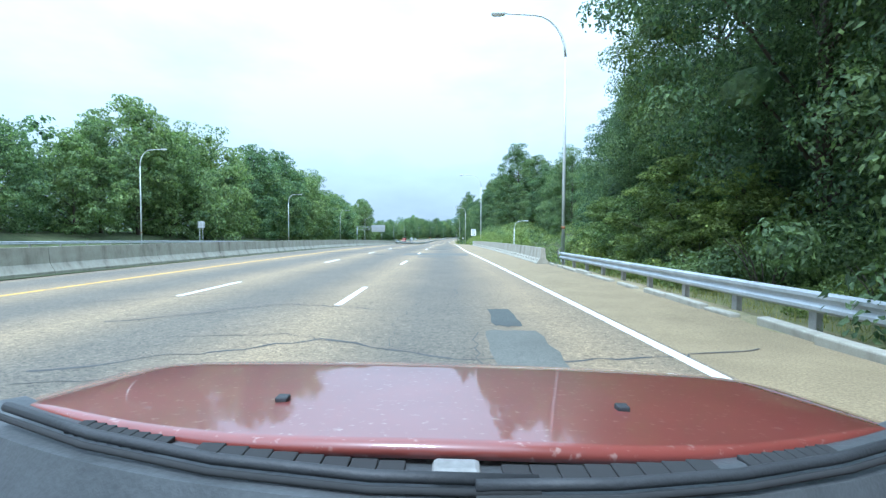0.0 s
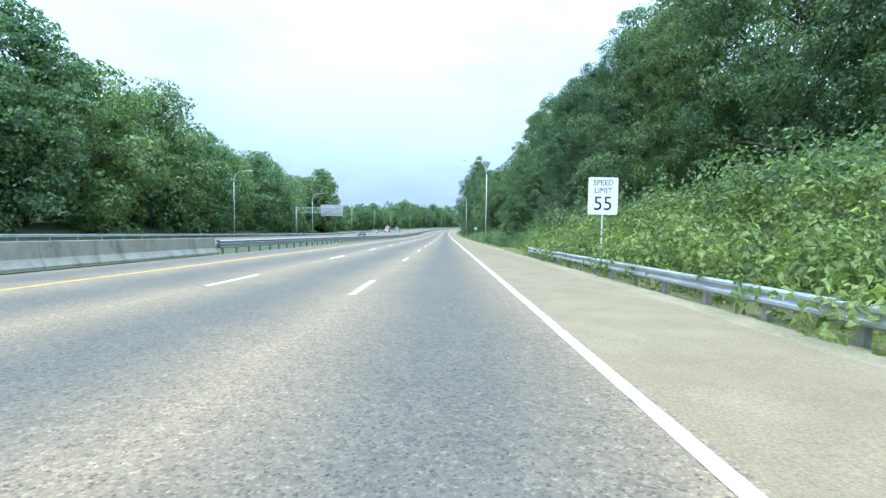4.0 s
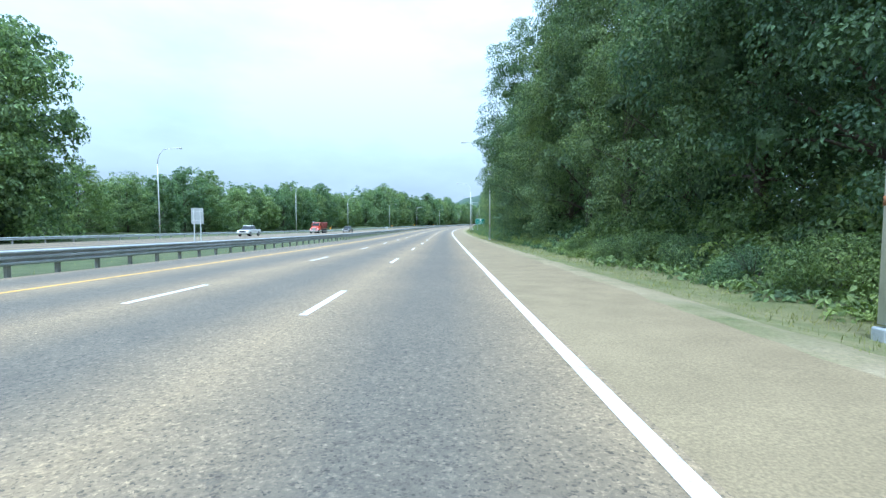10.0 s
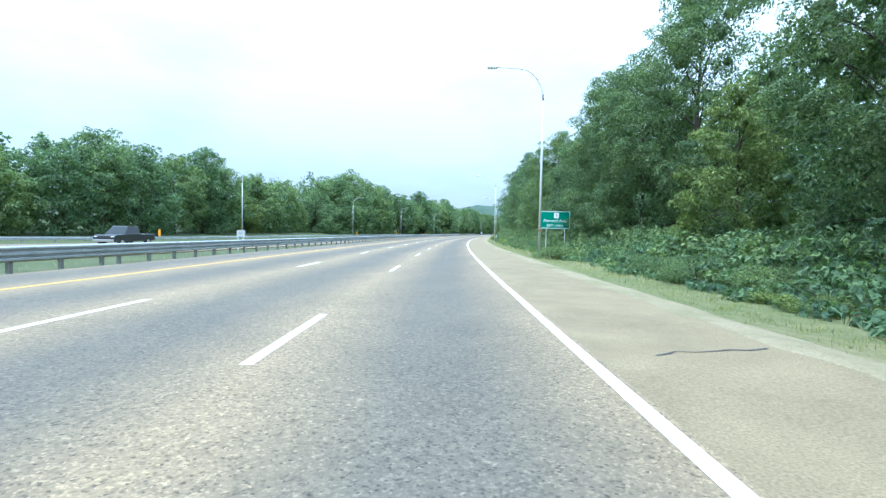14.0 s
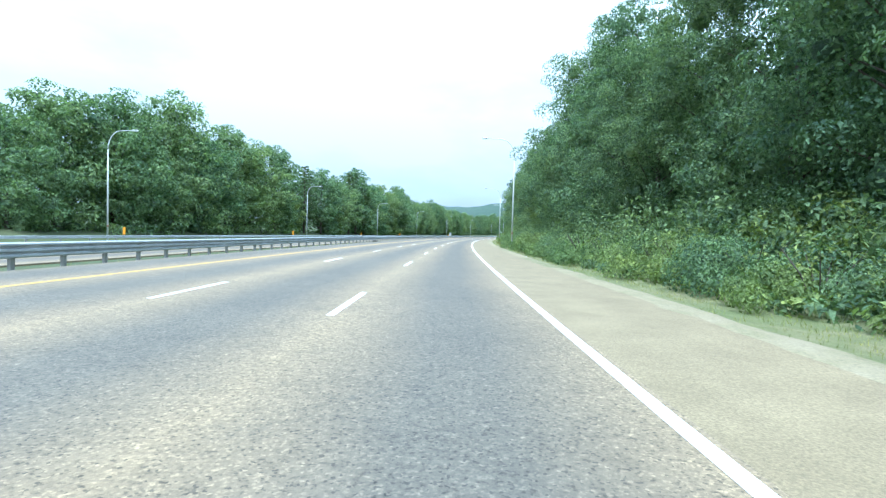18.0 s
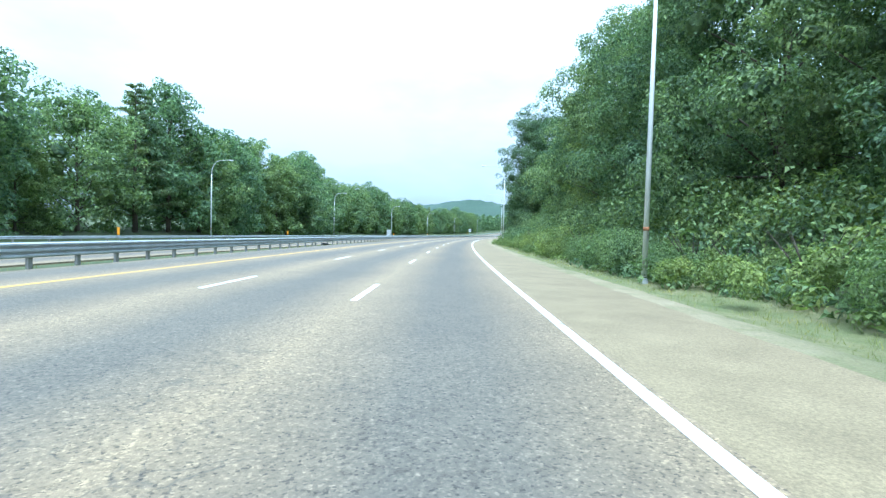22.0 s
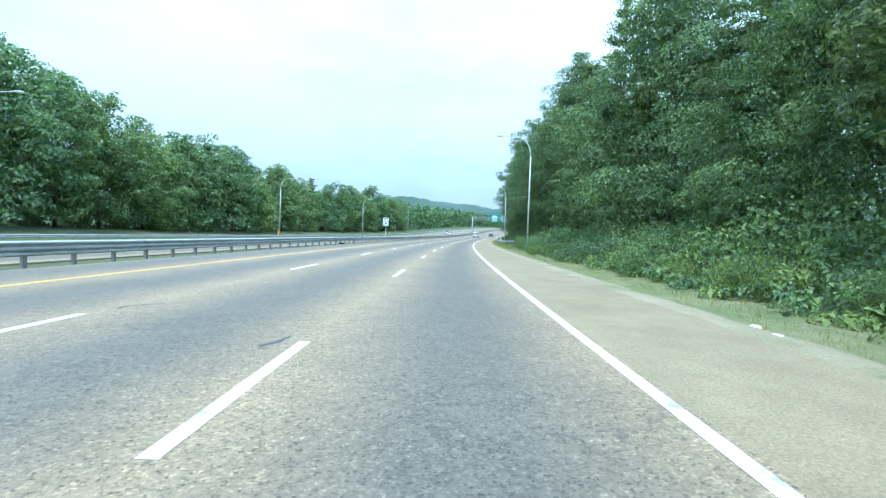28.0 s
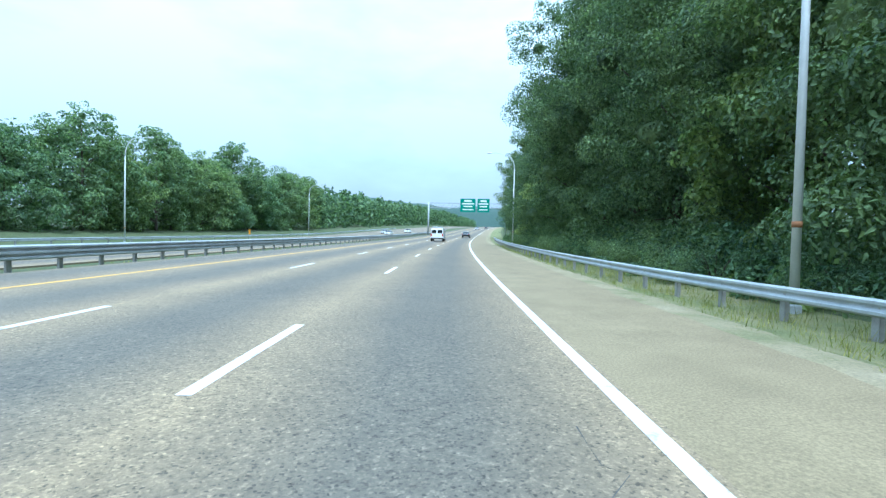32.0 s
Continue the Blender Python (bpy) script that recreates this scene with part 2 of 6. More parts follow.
def rock_material():
    m, n, l, b = material("grey_rock", 0.9)
    big, mid, fine = noise_node(n, l, 0.35, 5), noise_node(n, l, 1.8, 6, 0.7, (1, 1, 0.7)), noise_node(n, l, 14, 4, 0.7)
    col = ramp_node(n, l, mid, ((0.32, (0.07, 0.073, 0.066)), (0.5, (0.2, 0.205, 0.183)), (0.7, (0.38, 0.38, 0.34))))
    col = mix_node(n, l, ramp_node(n, l, big, ((0.56, (0, 0, 0)), (0.68, (0.5, 0.5, 0.5)))), col, (0.26, 0.2, 0.14))
    col = mix_node(n, l, 0.5, col, ramp_node(n, l, fine, ((0.3, (0.5, 0.5, 0.5)), (0.7, (1.3, 1.3, 1.3)))), "MULTIPLY")
    l.new(col, b.inputs["Base Color"])
    bump_node(n, l, b, mid, 0.8, 0.2)
    return m


def paint_line(name, c):
    """Road paint, worn through to the stones."""
    m, n, l, b = material(name, 0.75)
    wear, grit = noise_node(n, l, 2.2, 5, 0.7), noise_node(n, l, 40, 2)
    col = mix_node(n, l, ramp_node(n, l, wear, ((0.30, (0.75, 0.75, 0.75)), (0.46, (0, 0, 0)))), c, (0.16, 0.155, 0.145))
    col = mix_node(n, l, 0.35, col, ramp_node(n, l, grit, ((0.3, (0.6, 0.6, 0.6)), (0.6, (1.05, 1.05, 1.05)))), "MULTIPLY")
    l.new(col, b.inputs["Base Color"])
    return m


LANE, LANE_W = -2.02, 3.69
LANES = lane_asphalt()
SHOULDER = asphalt("tan_shoulder_asphalt", (0.226, 0.174, 0.096), (0.292, 0.228, 0.128))
PATCH = asphalt("dark_patch_asphalt", (0.06, 0.066, 0.06), (0.086, 0.092, 0.083))
TAR = plain("crack_tar", (0.075, 0.074, 0.07), 0.85, 0, 0.4, 3)
WHITE_LINE, YELLOW_LINE = paint_line("white_road_paint", (0.78, 0.78, 0.76)), paint_line("yellow_road_paint", (0.72, 0.42, 0.07))
def verge_material():
    """Dry and green grass with sand washed off the road."""
    m, n, l, b = material("dry_verge_grass", 0.95)
    mid, fine, big = noise_node(n, l, 1.1, 5, 0.65), noise_node(n, l, 22, 4, 0.75), noise_node(n, l, 0.2, 3)
    col = ramp_node(n, l, mid, ((0.28, (0.1, 0.122, 0.042)), (0.38, (0.2, 0.19, 0.085)), (0.5, (0.3, 0.25, 0.145)), (0.72, (0.4, 0.33, 0.22))))
    col = mix_node(n, l, 0.5, col, ramp_node(n, l, big, ((0.3, (0.13, 0.15, 0.05)), (0.5, (0.34, 0.28, 0.17)))))
    col = mix_node(n, l, 0.6, col, ramp_node(n, l, fine, ((0.3, (0.45, 0.45, 0.45)), (0.7, (1.45, 1.45, 1.4)))), "MULTIPLY")
    l.new(col, b.inputs["Base Color"])
    bump_node(n, l, b, fine, 0.8, 0.04)
    return m


def turf_material():
    """Short verge grass, green with dry straw and bare spots."""
    m, n, l, b = material("short_verge_grass", 0.95)
    mid, fine, big = noise_node(n, l, 1.6, 5, 0.65), noise_node(n, l, 26, 4, 0.75), noise_node(n, l, 0.25, 3)
    col = ramp_node(n, l, mid, ((0.3, (0.12, 0.14, 0.048)), (0.5, (0.2, 0.192, 0.078)), (0.68, (0.3, 0.255, 0.14))))
    col = mix_node(n, l, 0.4, col, ramp_node(n, l, big, ((0.4, (0.12, 0.165, 0.045)), (0.7, (0.29, 0.25, 0.125)))))
    col = mix_node(n, l, 0.7, col, ramp_node(n, l, fine, ((0.3, (0.45, 0.5, 0.45)), (0.7, (1.45, 1.45, 1.4)))), "MULTIPLY")
    l.new(col, b.inputs["Base Color"])
    bump_node(n, l, b, fine, 0.8, 0.05)
    return m


VERGE, TURF = verge_material(), turf_material()
GROUND, CONCRETE, ROCK = ground_material(), concrete_material(), rock_material()
STEEL = plain("galvanized_steel", (0.44, 0.46, 0.475), 0.5, 0.35, 0.22, 2.0, 0.05)
POLE = plain("weathered_aluminium", (0.62, 0.63, 0.62), 0.55, 0.2, 0.1, 2.0)
POST = plain("weathered_post_steel", (0.33, 0.32, 0.3), 0.65, 0.4, 0.3, 4.0)
RUST = plain("rusty_band", (0.3, 0.14, 0.06), 0.8, 0.2, 0.3)
BARK = plain("brown_bark", (0.085, 0.068, 0.05), 0.95, 0, 0.4, 3.0, 0.8)
LEAF = leaf_material("broad_leaves", (0.082, 0.128, 0.076), (0.225, 0.305, 0.172), 0.36)
BRIGHT_LEAF = leaf_material("young_leaves", (0.12, 0.165, 0.066), (0.275, 0.34, 0.15), 0.38)
NEEDLE = leaf_material("pine_needles", (0.085, 0.12, 0.066), (0.2, 0.25, 0.13), 0.35)
GRASS = leaf_material("grass_blades", (0.15, 0.18, 0.055), (0.32, 0.31, 0.13), 0.4)
GREEN_SIGN = plain("green_sign_sheet", (0.012, 0.2, 0.13), 0.4, 0, 0.08)
WHITE_SIGN = plain("white_sign_sheet", (0.75, 0.76, 0.75), 0.4, 0, 0.06)
BLACK_PAINT = plain("black_letters", (0.02, 0.02, 0.02), 0.5, 0, 0.1)
AMBER = plain("amber_reflector_sheet", (0.8, 0.33, 0.02), 0.4, 0, 0.08)
SIGN_BACK = plain("bare_sign_back", (0.45, 0.47, 0.47), 0.5, 0.5, 0.12)
# Woods green turned bluish: the haze of distance is in its colour.
HAZY_HILL = leaf_material("hazy_far_woods", (0.03, 0.06, 0.055), (0.06, 0.1, 0.085), 0.1)


# ---- building helpers ----
def mesh_of(name, verts, faces, mat, smooth=False):
    me = bpy.data.meshes.new(name)
    me.from_pydata([tuple(v) for v in verts], [], faces)
    me.materials.append(mat)
    if smooth:
        me.polygons.foreach_set("use_smooth", [True] * len(me.polygons))
    me.update()
    return me


def part(name, data, mat=None, parent=None, label="", m=None):
    """One mesh object from a bmesh or a mesh, under a thing or a part."""
    if isinstance(data, bmesh.types.BMesh):
        me = bpy.data.meshes.new(name)
        data.to_mesh(me)
        data.free()
        me.materials.append(mat)
        data = me
    ob = new(name, data)
    if parent is not None:
        ob.parent = parent
    if m is not None:
        ob.matrix_basis = m
    return tagged(ob, label)


def thing(name, m, label, category, group="", kind=""):
    ob = new(name)
    ob.empty_display_size = 0.3
    ob.matrix_basis = m
    return tagged(ob, label, category, group, kind)


def add_box(bm, x0, y0, z0, x1, y1, z1, bevel=0.0):
    r = bmesh.ops.create_cube(bm, size=1, matrix=Matrix.Translation(((x0 + x1) / 2, (y0 + y1) / 2, (z0 + z1) / 2)) @ Matrix.Diagonal((x1 - x0, y1 - y0, z1 - z0, 1)))
    if bevel:
        es = list({e for v in r["verts"] for e in v.link_edges})
        bmesh.ops.bevel(bm, geom=es, offset=bevel, segments=2, affect="EDGES", profile=0.5)
    return bm


def box(x0, y0, z0, x1, y1, z1, bevel=0.0):
    return add_box(bmesh.new(), x0, y0, z0, x1, y1, z1, bevel)


def add_tube(bm, pts, radii, sides=10, caps=True):
    """A tube along points, each with its radius."""
    rings = []
    for i, p in enumerate(pts):
        p = Vector(p)
        a, b = Vector(pts[max(i - 1, 0)]), Vector(pts[min(i + 1, len(pts) - 1)])
        q = (b - a).to_track_quat("Z", "Y").to_matrix()
        r = radii[i] if isinstance(radii, (list, tuple)) else radii
        rings.append([bm.verts.new(p + q @ Vector((r * math.cos(2 * math.pi * k / sides), r * math.sin(2 * math.pi * k / sides), 0))) for k in range(sides)])
    for u, v in zip(rings, rings[1:]):
        for k in range(sides):
            f = bm.faces.new((u[k], u[(k + 1) % sides], v[(k + 1) % sides], v[k]))
            f.smooth = True
    if caps:
        bm.faces.new(rings[0][::-1])
        bm.faces.new(rings[-1])
    return bm


def tube(pts, radii, sides=10):
    return add_tube(bmesh.new(), pts, radii, sides)


def strip(name, s0, s1, d0, d1, h, mat, step=4.0, thick=0.0):
    """A flat band along the road; d0, d1 and h may be functions of the station. thick adds sides going down."""
    n = max(1, math.ceil((s1 - s0) / step))
    verts, faces = [], []
    val = lambda v, s: v(s) if callable(v) else v
    for i in range(n + 1):
        s = s0 + (s1 - s0) * i / n
        a, b, z = val(d0, s), val(d1, s), val(h, s)
        row = [P(s, a, z), P(s, b, z)]
        if thick:
            row = [P(s, a, z - thick), *row, P(s, b, z - thick)]
        verts += row
    w = 4 if thick else 2
    for i in range(n):
        for k in range(w - 1):
            faces.append((w * i + k, w * i + k + 1, w * (i + 1) + k + 1, w * (i + 1) + k))
    if thick:
        faces += [(0, 1, 2, 3), (w * n + 3, w * n + 2, w * n + 1, w * n)]
    me = mesh_of(name, verts, faces, mat)
    uv = me.uv_layers.new(name="road")
    ds = [(val(d0, s0 + (s1 - s0) * i / n), val(d1, s0 + (s1 - s0) * i / n)) for i in range(n + 1)]
    for loop in me.loops:
        i, k = divmod(loop.vertex_index, w)
        uv.data[loop.index].uv = (ds[i][1 if k >= w / 2 else 0], s0 + (s1 - s0) * i / n)
    return me


def sweep(name, s0, s1, d, profile, mat, step=4.0, h=0.0):
    """A profile of (offset, height) points, closed, drawn along the road."""
    n = max(1, math.ceil((s1 - s0) / step))
    k = len(profile)
    val = lambda v, s: v(s) if callable(v) else v
    verts, faces = [], []
    for i in range(n + 1):
        s = s0 + (s1 - s0) * i / n
        verts += [P(s, val(d, s) + a, val(h, s) + z) for a, z in profile]
    for i in range(n):
        for j in range(k):
            faces.append((k * i + j, k * i + (j + 1) % k, k * (i + 1) + (j + 1) % k, k * (i + 1) + j))
    faces += [tuple(range(k)), tuple(range(k * n + k - 1, k * n - 1, -1))]
    return mesh_of(name, verts, faces, mat)


# ---- the lie of the land ----
EDGE = ((-400, 3.6), (-40, 3.6), (0, 2.75), (40, 1.64), (60, 1.58), (2400, 1.58))
YELLOW = LANE - 2 * LANE_W
PAVE, PAVE_L = ((-400, 4.85), (84, 4.85), (130, 4.42), (2400, 4.42)), -12.3
RAIL_L = -13.3
OPP_R, OPP_L = -20.0, -40.6
RISE_R = ((-400, 1.0), (26, 0.5), (34, -5.5), (80, -5.5), (88, 0.5), (110, 4.5), (145, 3.0), (165, 7.5), (215, 8.5), (240, 2.5), (300, 1.0), (560, 1.0),
          (585, 3.0), (660, 3.2), (700, 1.5), (780, 0.8), (2400, 1.0))
RISE_L = ((-400, 2.0), (150, 2.0), (240, 1.5), (290, 0.0), (400, 0.0), (480, 1.0), (2400, 1.0))
FOOT_R = ((-400, 7.5), (150, 7.5), (170, 12.8), (212, 12.8), (230, 7.5), (2400, 7.5))
STEP_R = ((-400, 10.0), (140, 11.0), (170, 12.5), (212, 12.5), (240, 11.0), (2400, 11.0))


def ease(k):
    k = min(max(k, 0.0), 1.0)
    return k * k * (3 - 2 * k)


def pave_edge(s):
    return ramp(PAVE, s)


def land(s, d):
    """The ground's height over the road's line."""
    if d > pave_edge(s):
        top = ramp(STEP_R, s)
        h = -0.06 - 0.24 * ease((d - pave_edge(s)) / 2.4)
        drop = ramp(RISE_R, s)
        if drop < -1:
            h = -0.06 + drop * ease((d - 5.1) / 1.2) + (4.5 - drop) * ease((d - 13) / 13)
        else:
            foot = ramp(FOOT_R, s)
            h += (drop + 0.25) * ease((d - foot) / (top + 4 - foot)) + 0.05 * max(0, d - top - 4) + 0.25 * noise.noise((s * 0.09, d * 0.09, 0))
            h -= 0.25 * noise.noise((s * 0.09, d * 0.09, 0)) * (1 - ease((d - 6) / 4))
        return h
    if d < OPP_L:
        return -0.06 - 0.2 * ease((OPP_L - d) / 2) + ramp(RISE_L, s) * ease((OPP_L - 4 - d) / 12) + 0.04 * max(0, -50 - d)
    if OPP_R < d < PAVE_L:
        return -0.08 - 0.1 * math.sin(math.pi * (d - OPP_R) / (PAVE_L - OPP_R))
    return -0.09


def build_ground():
    ds = [-2600, -1200, -600, -250, -160, -110, -80, -66, -58, -53, -49, -46, -44, -42, -40.9, -40.5, -30, -20.1, -19.6, -17, -14.2, -12.9, -12.2, -6, 0, 4.2, 4.45, 4.7, 4.9,
          5.2, 5.9, 6.4, 6.9, 7.6, 8.6, 9.8, 11, 12.5, 14, 16, 18, 21, 26, 34, 50, 80, 140, 250, 600, 1200, 2600]
    ss = list(range(-400, 0, 20)) + list(range(0, 1000, 4)) + list(range(1000, 2401, 40))
    n_r, n_l = Vector((math.cos(0.26), -math.sin(0.26), 0)), Vector((-math.cos(0.26), math.sin(0.26), 0))
    verts, faces = [], []
    for s in ss:
        for d in ds:
            e = max(-250, min(250, d))
            v = P(s, e, land(s, e))
            if d != e:
                v += (n_r if d > 0 else n_l) * abs(d - e)
            verts.append(v)
    w = len(ds)
    for i in range(len(ss) - 1):
        for j in range(w - 1):
            faces.append((i * w + j, i * w + j + 1, (i + 1) * w + j + 1, (i + 1) * w + j))
    me = mesh_of("ground", verts, faces, GROUND, True)
    tagged(new("ground", me), "grassy verge and leaf-littered woodland floor", "ground", kind="structure")


build_ground()
road = tagged(new("road", strip("road", -400, 2000, PAVE_L, lambda s: ramp(EDGE, s) + 0.14, 0.0, LANES, 5, 0.3)),
              "worn grey asphalt three-lane highway carriageway", "road", kind="structure")
tagged(new("road_shoulder", strip("road_shoulder", -400, 2000, lambda s: ramp(EDGE, s) + 0.14, lambda s: max(pave_edge(s), ramp(EDGE, s) + 1.0) + 0.1 * noise.noise((s * 0.5, 3, 0)) + 0.05 * noise.noise((s * 2.1, 3, 0)), -0.004, SHOULDER, 1.5, 0.3)),
       "tan sandy asphalt shoulder beside the edge line", "road shoulder", kind="structure")
tagged(new("road_opposite", strip("road_opposite", -400, 2000, OPP_L, OPP_R, 0.0, LANES, 8, 0.3)),
       "grey asphalt carriageway of the opposite direction", "road", kind="structure")


def verge_sheet(name, a, b, step, across, mat, label):
    """A band of ground beside the shoulder: across gives its (offset, height) points at a station."""
    verts, faces = [], []
    n = int((b - a) / step)
    w = len(across(a))
    for i in range(n + 1):
        s = a + (b - a) * i / n
        verts += [P(s, d, h) for d, h in across(s)]
    for i in range(n):
        for f in range(w - 1):
            faces.append((w * i + f, w * i + f + 1, w * i + f + w + 1, w * i + f + w))
    tagged(new(name, mesh_of(name, verts, faces, mat, True)), label, "verge", kind="structure")


def sand_points(s):
    e = max(pave_edge(s), ramp(EDGE, s) + 1.0)
    inner = e - 0.3 + 0.22 * noise.noise((s * 0.8, 7, 0)) + 0.12 * noise.noise((s * 3.1, 7, 0))
    outer = e + 0.85 + 0.3 * noise.noise((s * 0.6, 8, 0)) + 0.18 * noise.noise((s * 2.3, 8, 0))
    return [(inner, -0.02), (inner + 0.2, 0.0), (e + 0.25, 0.003), (e + 0.5, land(s, e + 0.5) + 0.05), (outer, land(s, outer) + 0.034)]


def turf_points(s):
    e = pave_edge(s)
    return [(e + g, land(s, e + g) + k) for g, k in ((0.35, 0.0), (0.7, 0.026), (1.3, 0.03), (2.3, 0.03), (4.4, 0.0))]


for a, b in ((-400, 21.8), (80.4, 1500)):
    verge_sheet("verge", a, b, 0.6, sand_points, VERGE, "washed sand and thin dry grass along the shoulder")
    verge_sheet("verge_grass", a, b, 1.5, turf_points, TURF, "thin green and dry grass beside the sandy shoulder")
part("edge_line", strip("edge_line", -300, 1500, lambda s: ramp(EDGE, s) - 0.075, lambda s: ramp(EDGE, s) + 0.075, 0.005, WHITE_LINE, 4), None, road, "solid white edge line")
part("yellow_line", strip("yellow_line", -300, 1500, YELLOW - 0.075, YELLOW + 0.075, 0.005, YELLOW_LINE, 4), None, road, "solid yellow edge line")
for lane in (LANE, LANE - LANE_W):
    for i in range(-8, 100):
        s = 8.86 + 12.192 * i
        if lane != LANE:
            s += 1.2
        part("lane_dash", strip("lane_dash", s, s + 3.05, lane - 0.07, lane + 0.07, 0.005, WHITE_LINE, 1.6), None, road)


# ---- street lamps ----
def make_lamp(m, reach, tall=14.0):
    """A tapered pole with a curved arm that reaches over the road, and a flat lamp head."""
    lamp = thing("street_lamp", m, "tall slim aluminium street lamp with a curved arm", "street lamp", "street lamps along the highway")
    part("foot", box(-0.12, -0.12, -0.3, 0.12, 0.12, 0.25, 0.03), STEEL, lamp)
    part("band", tube([(0, 0, 2.0), (0, 0, 2.14)], 0.104, 12), RUST, lamp, "rusty band")
    part("pole", tube([(0, 0, 0.3), (0, 0, tall * 0.5), (0, 0, tall - 2.4)], [0.1, 0.082, 0.062], 12), POLE, lamp)
    arc = [(reach * (1 - math.cos(a)) * 0.5, 0, tall - 2.4 + 2.3 * math.sin(a)) for a in np.linspace(0, math.pi / 2, 7)]
    arc += [(reach * 0.5 + reach * 0.5 * k, 0, tall - 0.1 + 0.1 * k) for k in (0.5, 1.0)]
    part("arm", tube(arc, [0.07, 0.066, 0.062, 0.058, 0.054, 0.05, 0.046, 0.042, 0.04], 10), POLE, lamp)
    x = reach
    head = bmesh.new()
    sx = 1 if reach > 0 else -1
    add_box(head, min(x - 0.1 * sx, x + 0.65 * sx), -0.16, tall - 0.1, max(x - 0.1 * sx, x + 0.65 * sx), 0.16, tall + 0.06, 0.05)
    hd = part("lamp_head", head, POLE, lamp)
    part("lens", box(min(x + 0.12 * sx, x + 0.58 * sx), -0.12, tall - 0.14, max(x + 0.12 * sx, x + 0.58 * sx), 0.12, tall - 0.095, 0.01), WHITE_SIGN, hd, "pale glass lens")
    return lamp


right_lamp = make_lamp(at(27, 6.6, -0.3), -3.5)
for s, d in ((93.5, 6.6), (176.6, 6.7), (252, 6.6), (314, 6.6), (381, 6.6), (447.5, 6.6), (513.3, 6.6), (578, 7.0), (645.5, 6.8), (706, 7.4), (784, 8.1), (845, 8.0), (907, 8.0)):
    copy_thing(right_lamp, at(s, d, -0.3))
left_lamp = make_lamp(at(68, -44, -0.3), 3.2)
for s in (131.5, 195, 253, 318.5, 382, 437.5, 509.5, 574.5, 640, 702.5, 767.5, 831.5, 894.5, 959.5):
    copy_thing(left_lamp, at(s, -44, -0.3))

# ---- guard rails ----
W_BEAM = [(0.0, 0.31), (0.05, 0.27), (0.05, 0.22), (0.0, 0.17), (0.0, 0.14), (0.05, 0.09), (0.05, 0.04), (0.0, 0.0),
          (-0.006, 0.0), (0.044, 0.04), (0.044, 0.09), (-0.006, 0.14), (-0.006, 0.17), (0.044, 0.22), (0.044, 0.27), (-0.006, 0.31)]
THRIE = [(0.0, 0.0), (0.085, 0.04), (0.085, 0.09), (0.0, 0.13), (0.0, 0.17), (0.085, 0.21), (0.085, 0.27), (0.0, 0.31), (0.0, 0.35), (0.085, 0.39), (0.085, 0.44), (0.0, 0.48)]
THRIE += [(a - 0.006, z) for a, z in THRIE[::-1]]
post_steel = box(-0.05, -0.075, -0.5, 0.05, 0.075, 0.7)
post_mesh = bpy.data.meshes.new("post")
post_steel.to_mesh(post_mesh)
post_steel.free()
post_mesh.materials.append(POST)


def guard_rail(s0, s1, d, h, faces_road, both=False, spacing=1.905, label="galvanized steel w-beam guard rail on posts", beam=W_BEAM, low=0.43):
    """One run of rail: beam (or two back to back) and its posts."""
    dd = d(s0) if callable(d) else d
    m = at(s0, dd, h(s0, dd) if callable(h) else h)
    inv = m.inverted()
    rail = thing("guard_rail", m, label, "guard rail", "guard rails along the highway")
    off = lambda s: (d(s) if callable(d) else d)
    hh = lambda s: (h(s, off(s)) if callable(h) else h)
    for side in ((1, -1) if both else (1 if faces_road else -1,)):
        prof = [(side * (0.06 + a), low + z) for a, z in beam]
        part("beam", sweep("beam", s0, s1, off, prof, STEEL, 3.81, hh), None, rail, m=inv)
    s = s0 + 0.5
    while s < s1:
        part("post", post_mesh, None, rail, m=inv @ at(s, off(s), hh(s)))
        s += spacing


for s in range(124, 1000, 60):
    guard_rail(s, s + 60, RAIL_L, -0.1, True, True, label="galvanized steel guard rail with deep three-wave beams in the median", beam=THRIE, low=0.36)
for s in range(-60, 1000, 80):
    guard_rail(s, s + 80, OPP_L - 1.2, -0.1, True, spacing=3.81)
guard_rail(822.5, 935, lambda s: 6.1 + 3.4 * ease((862 - s) / 43) ** 1.3, lambda s, d: land(s, d) + 0.02, False)
guard_rail(-24, 22.5, 5.45, lambda s, d: -0.2, False)
guard_rail(79.3, 128, lambda s: 4.46 + 1.1 * ease((s - 80) / 18), lambda s, d: -0.02 - 0.22 * ease((s - 80) / 15), False)


